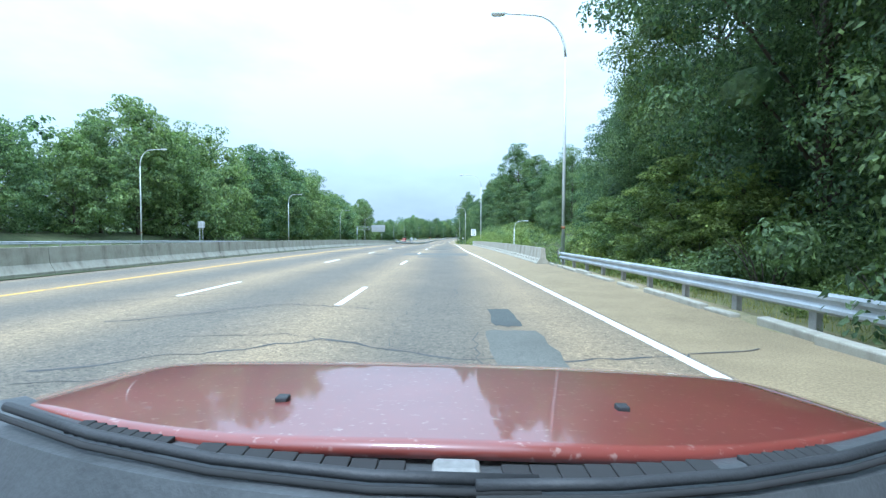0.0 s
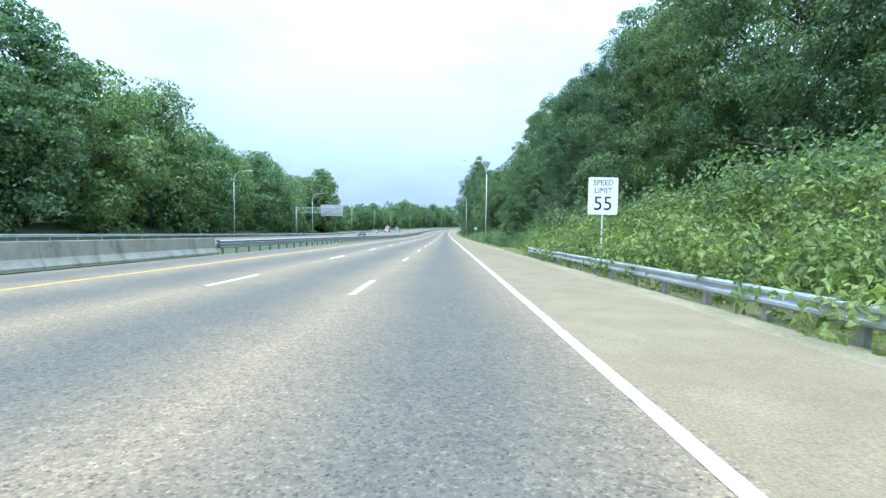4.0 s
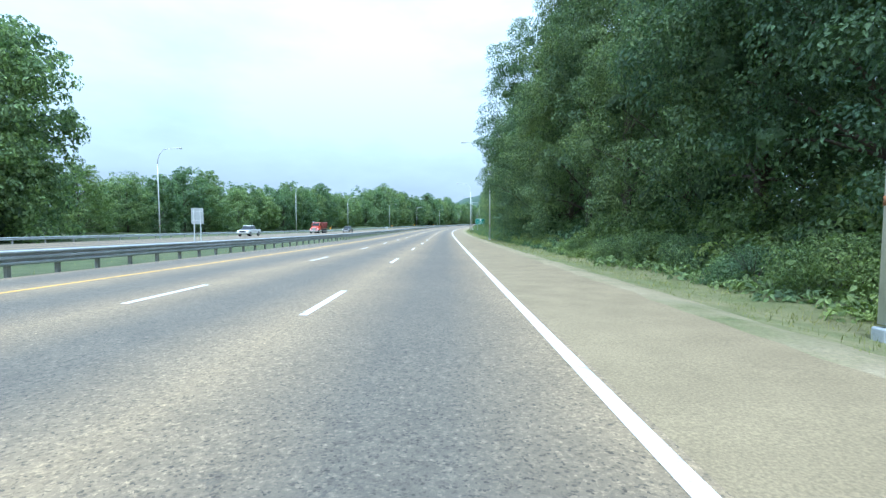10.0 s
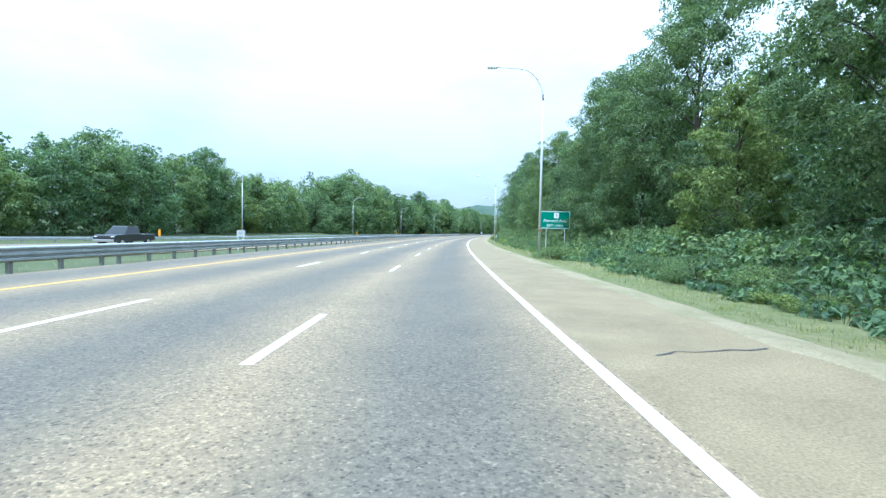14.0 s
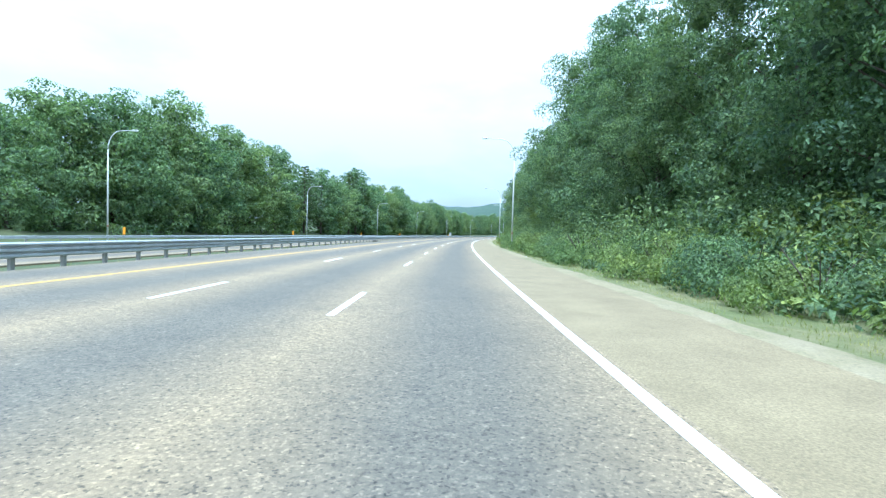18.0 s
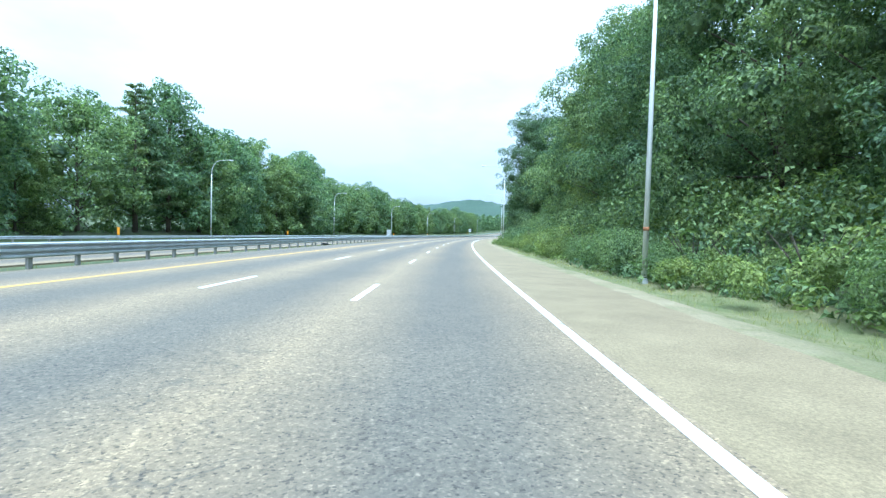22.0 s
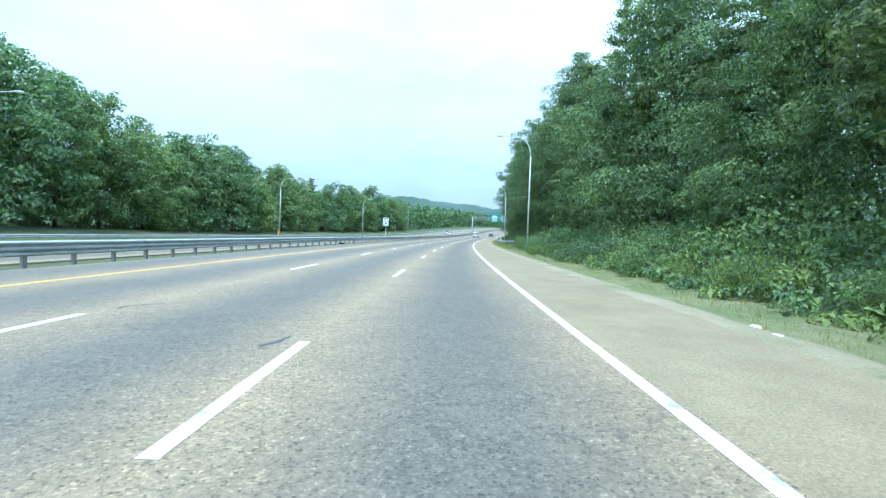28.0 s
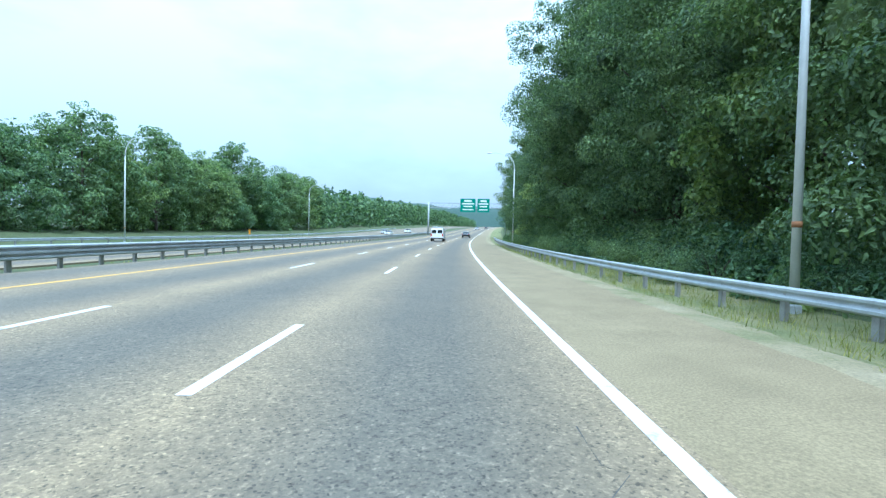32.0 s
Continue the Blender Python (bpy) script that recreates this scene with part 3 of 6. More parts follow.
# ---- trees ----
def leaf_cards(rng, centres, radii, count, size, flat=0.8, droop=0.3, shell=0.55, lean=None, ruffle=0.5):
    """Many small folded leaf sprays on the shells of clumps: corners of quads. lean: for each clump the side that bears most leaves."""
    k = rng.choice(len(centres), count, p=radii**2 / np.sum(radii**2))
    v = rng.normal(size=(count, 3))
    v /= np.linalg.norm(v, axis=1, keepdims=True)
    if lean is not None:
        v += lean[k] * rng.random(count)[:, None]
        v /= np.linalg.norm(v, axis=1, keepdims=True)
    r = radii[k] * (shell + (1.08 - shell) * rng.random(count) ** 0.7)
    c = centres[k] + v * r[:, None] * np.array([1, 1, flat])
    nrm = v + rng.normal(scale=ruffle, size=(count, 3)) + np.array([0, 0, 0.3])
    nrm /= np.linalg.norm(nrm, axis=1, keepdims=True)
    a = np.cross(nrm, rng.normal(size=(count, 3)))
    a /= np.linalg.norm(a, axis=1, keepdims=True)
    b = np.cross(nrm, a)
    L = size * (0.6 + 0.8 * rng.random(count))[:, None]
    W = L * (0.34 + 0.2 * rng.random(count))[:, None]
    tip = a * L - np.array([0, 0, 1]) * L * droop
    leaves = np.stack([c - a * L * 0.5, c + b * W + nrm * L * 0.1, c + tip, c - b * W + nrm * L * 0.1], axis=1)
    return leaves.reshape(-1, 3)


def outward(ce):
    """For each clump, the way out of the crown and up."""
    o = np.stack([ce[:, 0], ce[:, 1], np.zeros(len(ce))], axis=1)
    o /= np.maximum(np.linalg.norm(o, axis=1, keepdims=True), 0.3)
    return o * 0.9 + np.array([0, 0, 0.8])


def ball(level):
    bm = bmesh.new()
    bmesh.ops.create_icosphere(bm, subdivisions=level, radius=1)
    v = np.array([tuple(p.co) for p in bm.verts])
    f = np.array([[p.index for p in q.verts] for q in bm.faces])
    bm.free()
    return v, f


BALLS = {2: ball(2), 3: ball(3)}


def leaf_masses(rng, centres, radii, level=2, flat=0.8):
    """The shaded inner foliage of each clump: an uneven knobbly body under the outer leaves."""
    verts, faces = [], []
    bv, bf = BALLS[level]
    for c, r in zip(centres, radii):
        k = r * (0.75 + 0.25 * rng.random(len(bv)))[:, None]
        faces.append(bf + len(verts) * len(bv))
        verts.append((bv + rng.normal(scale=0.1, size=bv.shape)) * k * np.array([1, 1, flat]) + c)
    return np.concatenate(verts), np.concatenate(faces)


def cards_mesh(name, corners, mat, masses=None, k=4):
    """One mesh of leaves with k corners each, and of the inner foliage where there is any."""
    n, o = len(corners) // k, len(corners)
    co = corners if masses is None else np.concatenate([corners, masses[0]])
    tri = np.zeros((0, 3), int) if masses is None else masses[1] + o
    me = bpy.data.meshes.new(name)
    me.vertices.add(len(co))
    me.vertices.foreach_set("co", co.astype(np.float32).ravel())
    me.loops.add(n * k + len(tri) * 3)
    me.loops.foreach_set("vertex_index", np.concatenate([np.arange(n * k), tri.ravel()]).astype(np.int32))
    me.polygons.add(n + len(tri))
    me.polygons.foreach_set("loop_start", np.concatenate([np.arange(0, n * k, k), n * k + np.arange(0, len(tri) * 3, 3)]).astype(np.int32))
    me.polygons.foreach_set("use_smooth", [False] * (n + len(tri)))
    me.materials.append(mat)
    me.update(calc_edges=True)
    return me


def boughs(rng, ce, ra, each):
    """The leafy sprays on the outside of each mass of a crown: centres and sizes."""
    k = np.repeat(np.arange(len(ce)), each)
    v = rng.normal(size=(len(k), 3)) + outward(ce)[k] * 0.75
    v /= np.linalg.norm(v, axis=1, keepdims=True)
    c = ce[k] + v * (ra[k] * rng.uniform(0.68, 1.14, len(k)))[:, None] * np.array([1, 1, 0.85])
    return c, ra[k] * rng.uniform(0.2, 0.48, len(k))


def crown_clumps(rng, tall, wide, low, n):
    """Clump centres and sizes of a broad crown: an uneven dome of rounded masses, widest at a third of its height."""
    centres, radii = [], []
    lop = rng.uniform(0, 6.3)
    for i in range(n):
        k = ((i + rng.uniform(0.1, 0.9)) / n) ** 0.85
        z = tall * (low + (0.97 - low) * k)
        body = math.sqrt(max(0.0, 1 - ((k - 0.33) / 0.70) ** 2)) if k > 0.33 else 0.7 + 0.3 * math.sqrt(k / 0.33)
        a = i * 2.4 + rng.uniform(-0.6, 0.6)
        rad = wide * rng.uniform(0.13, 0.25) * (0.7 + 0.4 * body)
        spread = max(0.0, wide * 0.5 * body * rng.uniform(0.7, 1.15) * (1 + 0.18 * math.cos(a - lop)) - rad * 0.7)
        centres.append((math.cos(a) * spread, math.sin(a) * spread, z - rad * 0.7))
        radii.append(rad)
    return centres, radii


def broad_tree(seed, tall, wide, low, leaves, size, n=30, level=2):
    """Meshes of a trunk with limbs and of its crown. low: where the crown begins."""
    rng = np.random.default_rng(seed)
    bm = bmesh.new()
    pts = [Vector((0.14 * math.sin(5 * k + seed) * k, 0.14 * math.cos(4 * k + seed) * k, tall * 0.86 * k - 0.5 * (k == 0))) for k in (0, 0.05, 0.25, 0.5, 0.75, 1)]
    r0 = tall * 0.0115
    add_tube(bm, pts, [r0 * 1.6, r0 * 1.15, r0, r0 * 0.7, r0 * 0.4, r0 * 0.12], 8)
    centres, radii = crown_clumps(rng, tall, wide, low, n)
    for c, r in list(zip(centres, radii)):
        end = Vector(c)
        out = math.hypot(c[0], c[1])
        root = Vector((0, 0, max(tall * 0.08, c[2] - out * 0.8)))
        mid = root.lerp(end, 0.55) + Vector((0, 0, 0.2))
        add_tube(bm, [root, mid, end], [r0 * 0.36, r0 * 0.22, r0 * 0.07], 5, False)
    trunk = bpy.data.meshes.new("trunk")
    bm.to_mesh(trunk)
    bm.free()
    trunk.materials.append(BARK)
    ce, ra = np.array(centres), np.array(radii)
    masses = leaf_masses(rng, ce, ra * 0.27, level)
    bc, br = boughs(rng, ce, ra, 10)
    fill = leaf_cards(rng, ce, ra * 0.72, leaves // 3, size * 1.15, shell=0.35, ruffle=0.7)
    up = np.tile(np.array([0, 0, 0.75]), (len(bc), 1))
    return trunk, np.concatenate([fill, leaf_cards(rng, bc, br, leaves, size, flat=0.62, shell=0.66, lean=up, ruffle=0.38)]), masses


def pine_tree(seed, tall, wide, leaves):
    rng = np.random.default_rng(seed)
    bm = bmesh.new()
    r0 = tall * 0.014
    add_tube(bm, [(0, 0, -0.4), (0.05, 0, tall * 0.4), (0, 0.05, tall * 0.97)], [r0 * 1.3, r0 * 0.8, r0 * 0.12], 8)
    centres, radii = [], []
    n = 60
    for i in range(n):
        k = (i + 0.5) / n
        z = tall * (0.1 + 0.88 * k)
        ln = wide * 0.5 * (1.05 - k) ** 0.65 * rng.uniform(0.6, 1.05)
        a = i * 2.4 + rng.uniform(-0.4, 0.4)
        end = Vector((math.cos(a) * ln, math.sin(a) * ln, z + 0.16 * ln))
        add_tube(bm, [(0, 0, z), end], [r0 * 0.3, r0 * 0.06], 4, False)
        for f in (0.4, 0.7, 1.0):
            centres.append(tuple(Vector((0, 0, z)).lerp(end, f)))
            radii.append(0.42 + 0.55 * (1 - k) * f)
    trunk = bpy.data.meshes.new("trunk")
    bm.to_mesh(trunk)
    bm.free()
    trunk.materials.append(BARK)
    ce, ra = np.array(centres), np.array(radii)
    return trunk, np.concatenate([leaf_cards(rng, ce, ra, leaves, 0.15, 0.5, 0.35, shell=0.2)])


def plant(s, d, trunk, crown, size, turn, label, group="trees beside the highway", wider=1.0):
    p = P(s, d, land(s, d))
    t = tagged(new("tree", None), label, "tree", group)
    t.empty_display_size = 0.5
    t.matrix_basis = pose(p.x, p.y, p.z, 0, 0, turn) @ Matrix.Diagonal((size * wider, size * wider, size, 1))
    part("trunk", trunk, None, t)
    part("crown", crown, None, t)
    return t


def kinds(specs, leaves, size, mat, offset, clumps, level=2):
    out = []
    for i, (tall, wide, low) in enumerate(specs):
        tr, co, masses = broad_tree(offset + i, tall, wide, low, leaves, size, clumps, level)
        out.append((tr, cards_mesh("crown", co, mat, masses)))
    return out


NEAR = kinds(((18, 11.5, 0.05), (18.5, 13, 0.08), (16, 11, 0.05), (17, 12.5, 0.05), (14.5, 10, 0.03), (20, 11.5, 0.12), (17.5, 10.5, 0.06)), 48000, 0.112, LEAF, 1, 30)
# Broad-leaf colours darkened to hold the shade of the woods close by.
SHADED_LEAF = leaf_material("shaded_broad_leaves", (0.066, 0.106, 0.062), (0.18, 0.25, 0.14), 0.32)
CLOSE = kinds(((18, 11.5, 0.1), (17, 12.0, 0.08), (20, 11.5, 0.13)), 76000, 0.086, SHADED_LEAF, 61, 27)
# Broad-leaf colours lightened: haze over the trees across the highway is put in.
HAZED_LEAF = leaf_material("hazed_broad_leaves", (0.1, 0.15, 0.092), (0.25, 0.335, 0.19), 0.4)
FAR = kinds(((18, 13, 0.06), (16, 13.5, 0.05), (14.5, 11.5, 0.05), (19, 12, 0.08), (17, 14.5, 0.06)), 13000, 0.24, HAZED_LEAF, 21, 28)
PALE = kinds(((11, 6.5, 0.04), (9.5, 6.5, 0.04)), 16000, 0.125, BRIGHT_LEAF, 31, 22)
PINES = []
for seed in (11, 12):
    tr, co = pine_tree(seed, 18, 9.0, 20000)
    PINES.append((tr, cards_mesh("crown", co, NEEDLE)))

# stations, offset of the front row, height share
FRONT_R = ((-40, 10.2, 1.19), (13, 10.6, 1.21), (18, 11.6, 1.22), (22, 14.0, 1.1), (27, 15.5, 1.0), (34, 16.0, 1.05), (46, 16.0, 1.15), (54, 21.0, 0.75), (62, 27.0, 0.6), (82, 26.0, 0.64), (95, 24.0, 0.92), (120, 18.0, 0.98), (138, 15.0, 0.95), (146, 17.5, 0.9), (157, 17.8, 0.9),
           (159, 17.5, 0.95), (172, 18.5, 0.8), (190, 18.5, 0.66), (215, 17.5, 0.66), (228, 13.2, 0.8), (240, 12.2, 0.98), (262, 11.8, 1.22), (300, 12.0, 1.44), (316, 12.6, 1.44), (324, 14.6, 1.42), (338, 15.0, 1.2), (350, 13.4, 1.0), (360, 14.0, 0.82), (400, 14.3, 0.78), (425, 14.3, 0.9),
           (480, 14.3, 1.0), (500, 14.3, 1.26), (535, 14.8, 1.03), (560, 14.8, 1.20), (600, 15.3, 1.14), (640, 15.3, 1.09), (690, 14.8, 1.09), (735, 15.3, 1.09), (790, 15.2, 1.28),
           (815, 15.6, 1.42), (850, 15.2, 1.48), (880, 14.4, 1.5), (930, 14.0, 1.42), (1100, 13.4, 1.14))
FRONT_L = ((-60, -54, 1.05), (60, -54, 0.98), (90, -54, 1.25), (103, -54, 1.48), (118, -54, 1.55), (180, -54, 1.5), (205, -54, 1.55), (222, -55, 1.3), (240, -56, 1.25), (250, -56, 1.25),
           (285, -57, 1.35), (302, -56, 1.35), (316, -64, 0.9), (345, -67, 0.84), (400, -64, 0.98), (440, -59, 1.08), (500, -57, 1.05), (525, -56, 1.25), (540, -55, 1.5), (590, -54, 1.42), (650, -54, 1.45),
           (705, -55, 1.42), (735, -60, 1.32), (780, -57, 1.38), (837, -56, 1.2), (880, -59, 1.12), (1100, -59, 1.1))
rng = np.random.default_rng(7)


def row_value(table, s, k):
    return float(np.interp(s, [r[0] for r in table], [r[k] for r in table]))


def tree_rows():
    s = -22.0
    while s < 960:
        pine = 738 < s < 790 and rng.random() < 0.85
        pale = not pine and rng.random() < 0.12
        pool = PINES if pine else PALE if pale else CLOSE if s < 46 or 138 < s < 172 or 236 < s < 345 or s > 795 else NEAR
        tr, cr = pool[int(rng.integers(len(pool)))]
        d = row_value(FRONT_R, s, 1) + rng.uniform(0.0, 1.6) - 1.2 * pale
        plant(s, d, tr, cr, row_value(FRONT_R, s, 2) * rng.uniform(0.8, 1.14), rng.uniform(0, 360),
              "tall dark green pine beside the highway" if pine else "young light green tree at the edge of the woods" if pale else "dense dark green broad-leaved tree beside the highway", wider=0.8 if 235 < s < 330 else 0.9)
        s += rng.uniform(5.6, 8.4)
    s = -24.0
    while s < 1000:
        pine = rng.random() < 0.12 and s > 560
        pale = not pine and rng.random() < 0.12
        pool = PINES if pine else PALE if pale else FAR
        tr, cr = pool[int(rng.integers(len(pool)))]
        d = row_value(FRONT_L, s, 1) - rng.uniform(0, 3.5)
        plant(s, d, tr, cr, row_value(FRONT_L, s, 2) * rng.uniform(0.84, 1.1), rng.uniform(0, 360),
              "tall pine across the opposite carriageway" if pine else "broad green tree across the opposite carriageway", wider=1.0)
        s += rng.uniform(7, 10.5)


tree_rows()
for s, d, k in ((193, 13.2, 0.42), (196, 14.0, 0.45), (214, 12.5, 0.9), (219, 12.2, 0.85), (145, 12.6, 0.75), (160.5, 12.6, 0.66), (153, 16.6, 0.8), (164, 14.0, 0.7), (164.5, 11.4, 0.7), (168.5, 12.4, 0.6), (182, 16.5, 0.85), (187, 17, 0.8), (191.5, 15.2, 0.75), (174, 17.5, 0.95), (212, 15, 0.8)):
    tr, cr = NEAR[int(rng.integers(len(NEAR)))]
    plant(s, d, tr, cr, k, rng.uniform(0, 360), "leafy tree growing on the bank beside the rock", wider=0.85)
for s, d, k in ((650.5, 12.6, 1.4),):
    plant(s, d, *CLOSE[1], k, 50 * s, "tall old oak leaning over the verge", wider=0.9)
for s, d, k in ((15.5, 9.6, 0.42), (18.5, 9.0, 0.44), (21.5, 8.6, 0.4), (24.8, 8.3, 0.34), (28.5, 8.4, 0.3)):
    plant(s, d, *PALE[int(s) % 2], k, 70 * s, "young bright green saplings behind the guard rail", wider=1.45)
for s, d, k in ((299, -53, 1.5), (306.5, -55, 1.55)):
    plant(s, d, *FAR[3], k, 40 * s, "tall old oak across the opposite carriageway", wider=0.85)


def woods(name, rows, label, mat=LEAF, size=0.55, cards=420):
    """A belt of woodland behind the front rows, as one sheet of crowns."""
    quads, bodies, faces = [], [], []
    for s, d, share in rows:
        wide, tall = rng.uniform(8, 11), 17 * share * rng.uniform(0.85, 1.15)
        ce, ra = crown_clumps(rng, tall, wide, 0.05, 16)
        ce, ra = np.array(ce), np.array(ra)
        bc, br = boughs(rng, ce, ra, 8)
        q = np.concatenate([leaf_cards(rng, ce, ra * 0.85, cards * 2 // 3, size * 1.1, shell=0.3, ruffle=0.7), leaf_cards(rng, bc, br, cards, size, flat=0.65, ruffle=0.4)])
        p = np.array(P(s, d, land(s, d)))
        quads.append(q + p)
        v, f = leaf_masses(rng, ce, ra * 0.3)
        faces.append(f + sum(len(b) for b in bodies))
        bodies.append(v + p)
    tagged(new(name, cards_mesh(name, np.concatenate(quads), mat, (np.concatenate(bodies), np.concatenate(faces)))), label, "woodland", kind="stuff")


def belt(table, sign, s0, s1, step, back):
    rows = []
    for b in back:
        for s in np.arange(s0, s1, step):
            s = float(s + rng.uniform(-2, 2))
            rows.append((s, row_value(table, s, 1) + sign * (b + rng.uniform(-1.5, 1.5)), row_value(table, s, 2) * (0.84 + 0.006 * b)))
    return rows


woods("woodland_right", belt(FRONT_R, 1, -60, 1000, 6.0, (6, 13, 24)), "dense dark woodland behind the roadside trees", size=0.26, cards=1300)
woods("woodland_left", belt(FRONT_L, -1, -80, 1000, 7.5, (8, 17)), "dense woodland across the highway", HAZED_LEAF, size=0.42, cards=600)
woods("woodland_ahead", belt(FRONT_R, 1, 1000, 1600, 9, (4, 14)) + belt(FRONT_L, -1, 1000, 1600, 9, (0, 10)), "distant woodland where the highway climbs", size=1.1, cards=150)


# ---- far hills ----
def far_hill(name, s, angle, dist, wide, tall, label):
    """A wooded ridge at a bearing (degrees right of the road's heading at s)."""
    o = P(s, 0)
    a = base(s)[3] + radians(angle)
    c = Vector((o.x + dist * math.sin(a), o.y + dist * math.cos(a), 0))
    side = Vector((math.cos(a), -math.sin(a), 0))
    ahead = Vector((math.sin(a), math.cos(a), 0))
    verts, faces = [], []
    n, m = 70, 10
    for i in range(n + 1):
        u = i / n * 2 - 1
        for j in range(m + 1):
            v = j / m * 2 - 1
            h = tall * (1 - u * u) ** 1.3 * (1 - v * v) * (0.8 + 0.35 * noise.noise((u * 3 + s, v * 2, tall * 0.01)))
            h += 7 * noise.noise((u * 40, v * 9, 3)) * (1 - v * v) + 3.5 * noise.noise((u * 120, v * 20, 3))
            verts.append(c + side * (u * wide * 0.5) + ahead * (v * 260) + Vector((0, 0, h - 30)))
    for i in range(n):
        for j in range(m):
            k = i * (m + 1) + j
            faces.append((k, k + 1, k + m + 2, k + m + 1))
    tagged(new(name, mesh_of(name, verts, faces, HAZY_HILL, True)), label, "hill", kind="structure")


far_hill("backdrop_hill", 588, 2.0, 2300, 1900, 215, "hazy blue-green wooded hill on the horizon")
far_hill("backdrop_ridge", 588, 14, 2000, 2400, 150, "long low wooded ridge on the horizon")
far_hill("backdrop_ridge_north", 100, -4, 1900, 1800, 70, "low wooded ridge on the horizon")


# ---- undergrowth ----
def bush_mesh(seed, wide, tall, leaves, size, mat):
    r = np.random.default_rng(seed)
    n = 14
    ce = np.stack([r.uniform(-0.5, 0.5, n) * wide, r.uniform(-0.5, 0.5, n) * wide, r.uniform(0.12, 0.72, n) * tall], axis=1)
    ce[:, 2] *= 1.1 - 0.7 * (np.hypot(ce[:, 0], ce[:, 1]) / (0.72 * wide))
    ra = r.uniform(0.22, 0.36, n) * tall
    q = leaf_cards(r, ce, ra, leaves, size * 1.1, shell=0.6, ruffle=0.5)
    q[:, 2] = np.maximum(q[:, 2], -0.15)
    return cards_mesh("bush", q, mat, leaf_masses(r, ce, ra * 0.22))


BUSHES = [bush_mesh(41, 3.4, 2.0, 8200, 0.052, LEAF), bush_mesh(42, 3.0, 2.4, 8600, 0.054, LEAF), bush_mesh(43, 3.6, 1.6, 8200, 0.05, BRIGHT_LEAF), bush_mesh(44, 3.0, 2.1, 8600, 0.052, BRIGHT_LEAF)]
# stations, offset of the front, height share, share of bright ones
SHRUBS = ((-20, 7.4, 1.0, 0.1), (4, 7.6, 0.9, 0.2), (12, 7.5, 1.1, 0.7), (22, 7.3, 1.2, 0.9), (24, 16, 1.0, 0.6), (76, 16, 1.0, 0.6), (79, 8.2, 1.1, 0.95), (128, 7.6, 1.15, 0.9), (150, 8.0, 0.9, 0.4),
          (168, 8.0, 1.0, 0.5), (180, 7.9, 1.2, 0.7), (212, 7.9, 1.15, 0.7), (235, 8.2, 0.75, 0.5), (310, 8.2, 0.7, 0.4), (330, 8.3, 0.5, 0.25), (420, 8.4, 0.65, 0.35), (470, 8.0, 1.1, 0.7), (500, 7.7, 1.45, 0.8),
          (540, 8.2, 1.0, 0.6), (560, 8.2, 1.0, 0.6), (590, 7.9, 1.4, 0.8), (640, 8.0, 1.45, 0.8), (675, 8.2, 1.0, 0.3), (700, 8.3, 0.9, 0.5), (740, 8.2, 1.0, 0.7), (785, 8.6, 1.1, 0.2), (800, 8.9, 0.8, 0.2), (815, 10.2, 0.9, 0.2), (840, 9.2, 0.9, 0.2), (862, 8.4, 0.8, 0.1), (930, 8.4, 0.9, 0.1))


def stems_mesh(seed):
    r = np.random.default_rng(seed)
    bm = bmesh.new()
    for i in range(7):
        a = i * 0.9 + r.uniform(-0.3, 0.3)
        add_tube(bm, [(0.1 * math.cos(a), 0.1 * math.sin(a), -0.1), (0.45 * math.cos(a), 0.45 * math.sin(a), 0.7), (0.9 * math.cos(a), 0.9 * math.sin(a), 1.25)], [0.025, 0.018, 0.006], 5, False)
    me = bpy.data.meshes.new("stem")
    bm.to_mesh(me)
    bm.free()
    me.materials.append(BARK)
    return me


STEMS = stems_mesh(5)


def shrub_rows():
    s = -14.0
    behind = []
    while s < 930:
        for back in (0.0, 2.4):
            bright = rng.random() < row_value(SHRUBS, s, 3)
            me = BUSHES[(2 if bright else 0) + int(rng.integers(2))]
            d = row_value(SHRUBS, s, 1) + 0.9 + back + rng.uniform(-0.3, 0.4)
            k = row_value(SHRUBS, s, 2) * rng.uniform(0.75, 1.2) * (1 + 0.12 * back)
            p = P(s, d, land(s, d))
            wide = 0.9 * max(k, 0.7)
            if 368 < s < 392 and not back:
                continue
            if back:
                behind.append((p, wide, k))
                continue
            ob = thing("bush", pose(p.x, p.y, p.z, 0, 0, rng.uniform(0, 360)) @ Matrix.Diagonal((wide, wide, k, 1)),
                       "bright green leafy roadside bush" if bright else "dark green leafy roadside bush", "bush", "bushes along the verge")
            part("foliage", me, None, ob)
            part("stem", STEMS, None, ob)
        s += rng.uniform(2.7, 3.8) + 0.8 * (690 < s)
    quads = []
    for p, wide, k in behind:
        ce = np.stack([rng.uniform(-1.5, 1.5, 9) * wide, rng.uniform(-1.5, 1.5, 9) * wide, rng.uniform(0.3, 1.6, 9) * k], axis=1)
        quads.append(leaf_cards(rng, ce, rng.uniform(0.5, 0.8, 9) * max(k, 0.6), 600, 0.13) + np.array(p))
    tagged(new("thicket", cards_mesh("thicket", np.concatenate(quads), LEAF)), "tangled leafy thicket behind the verge bushes", "undergrowth", kind="stuff")


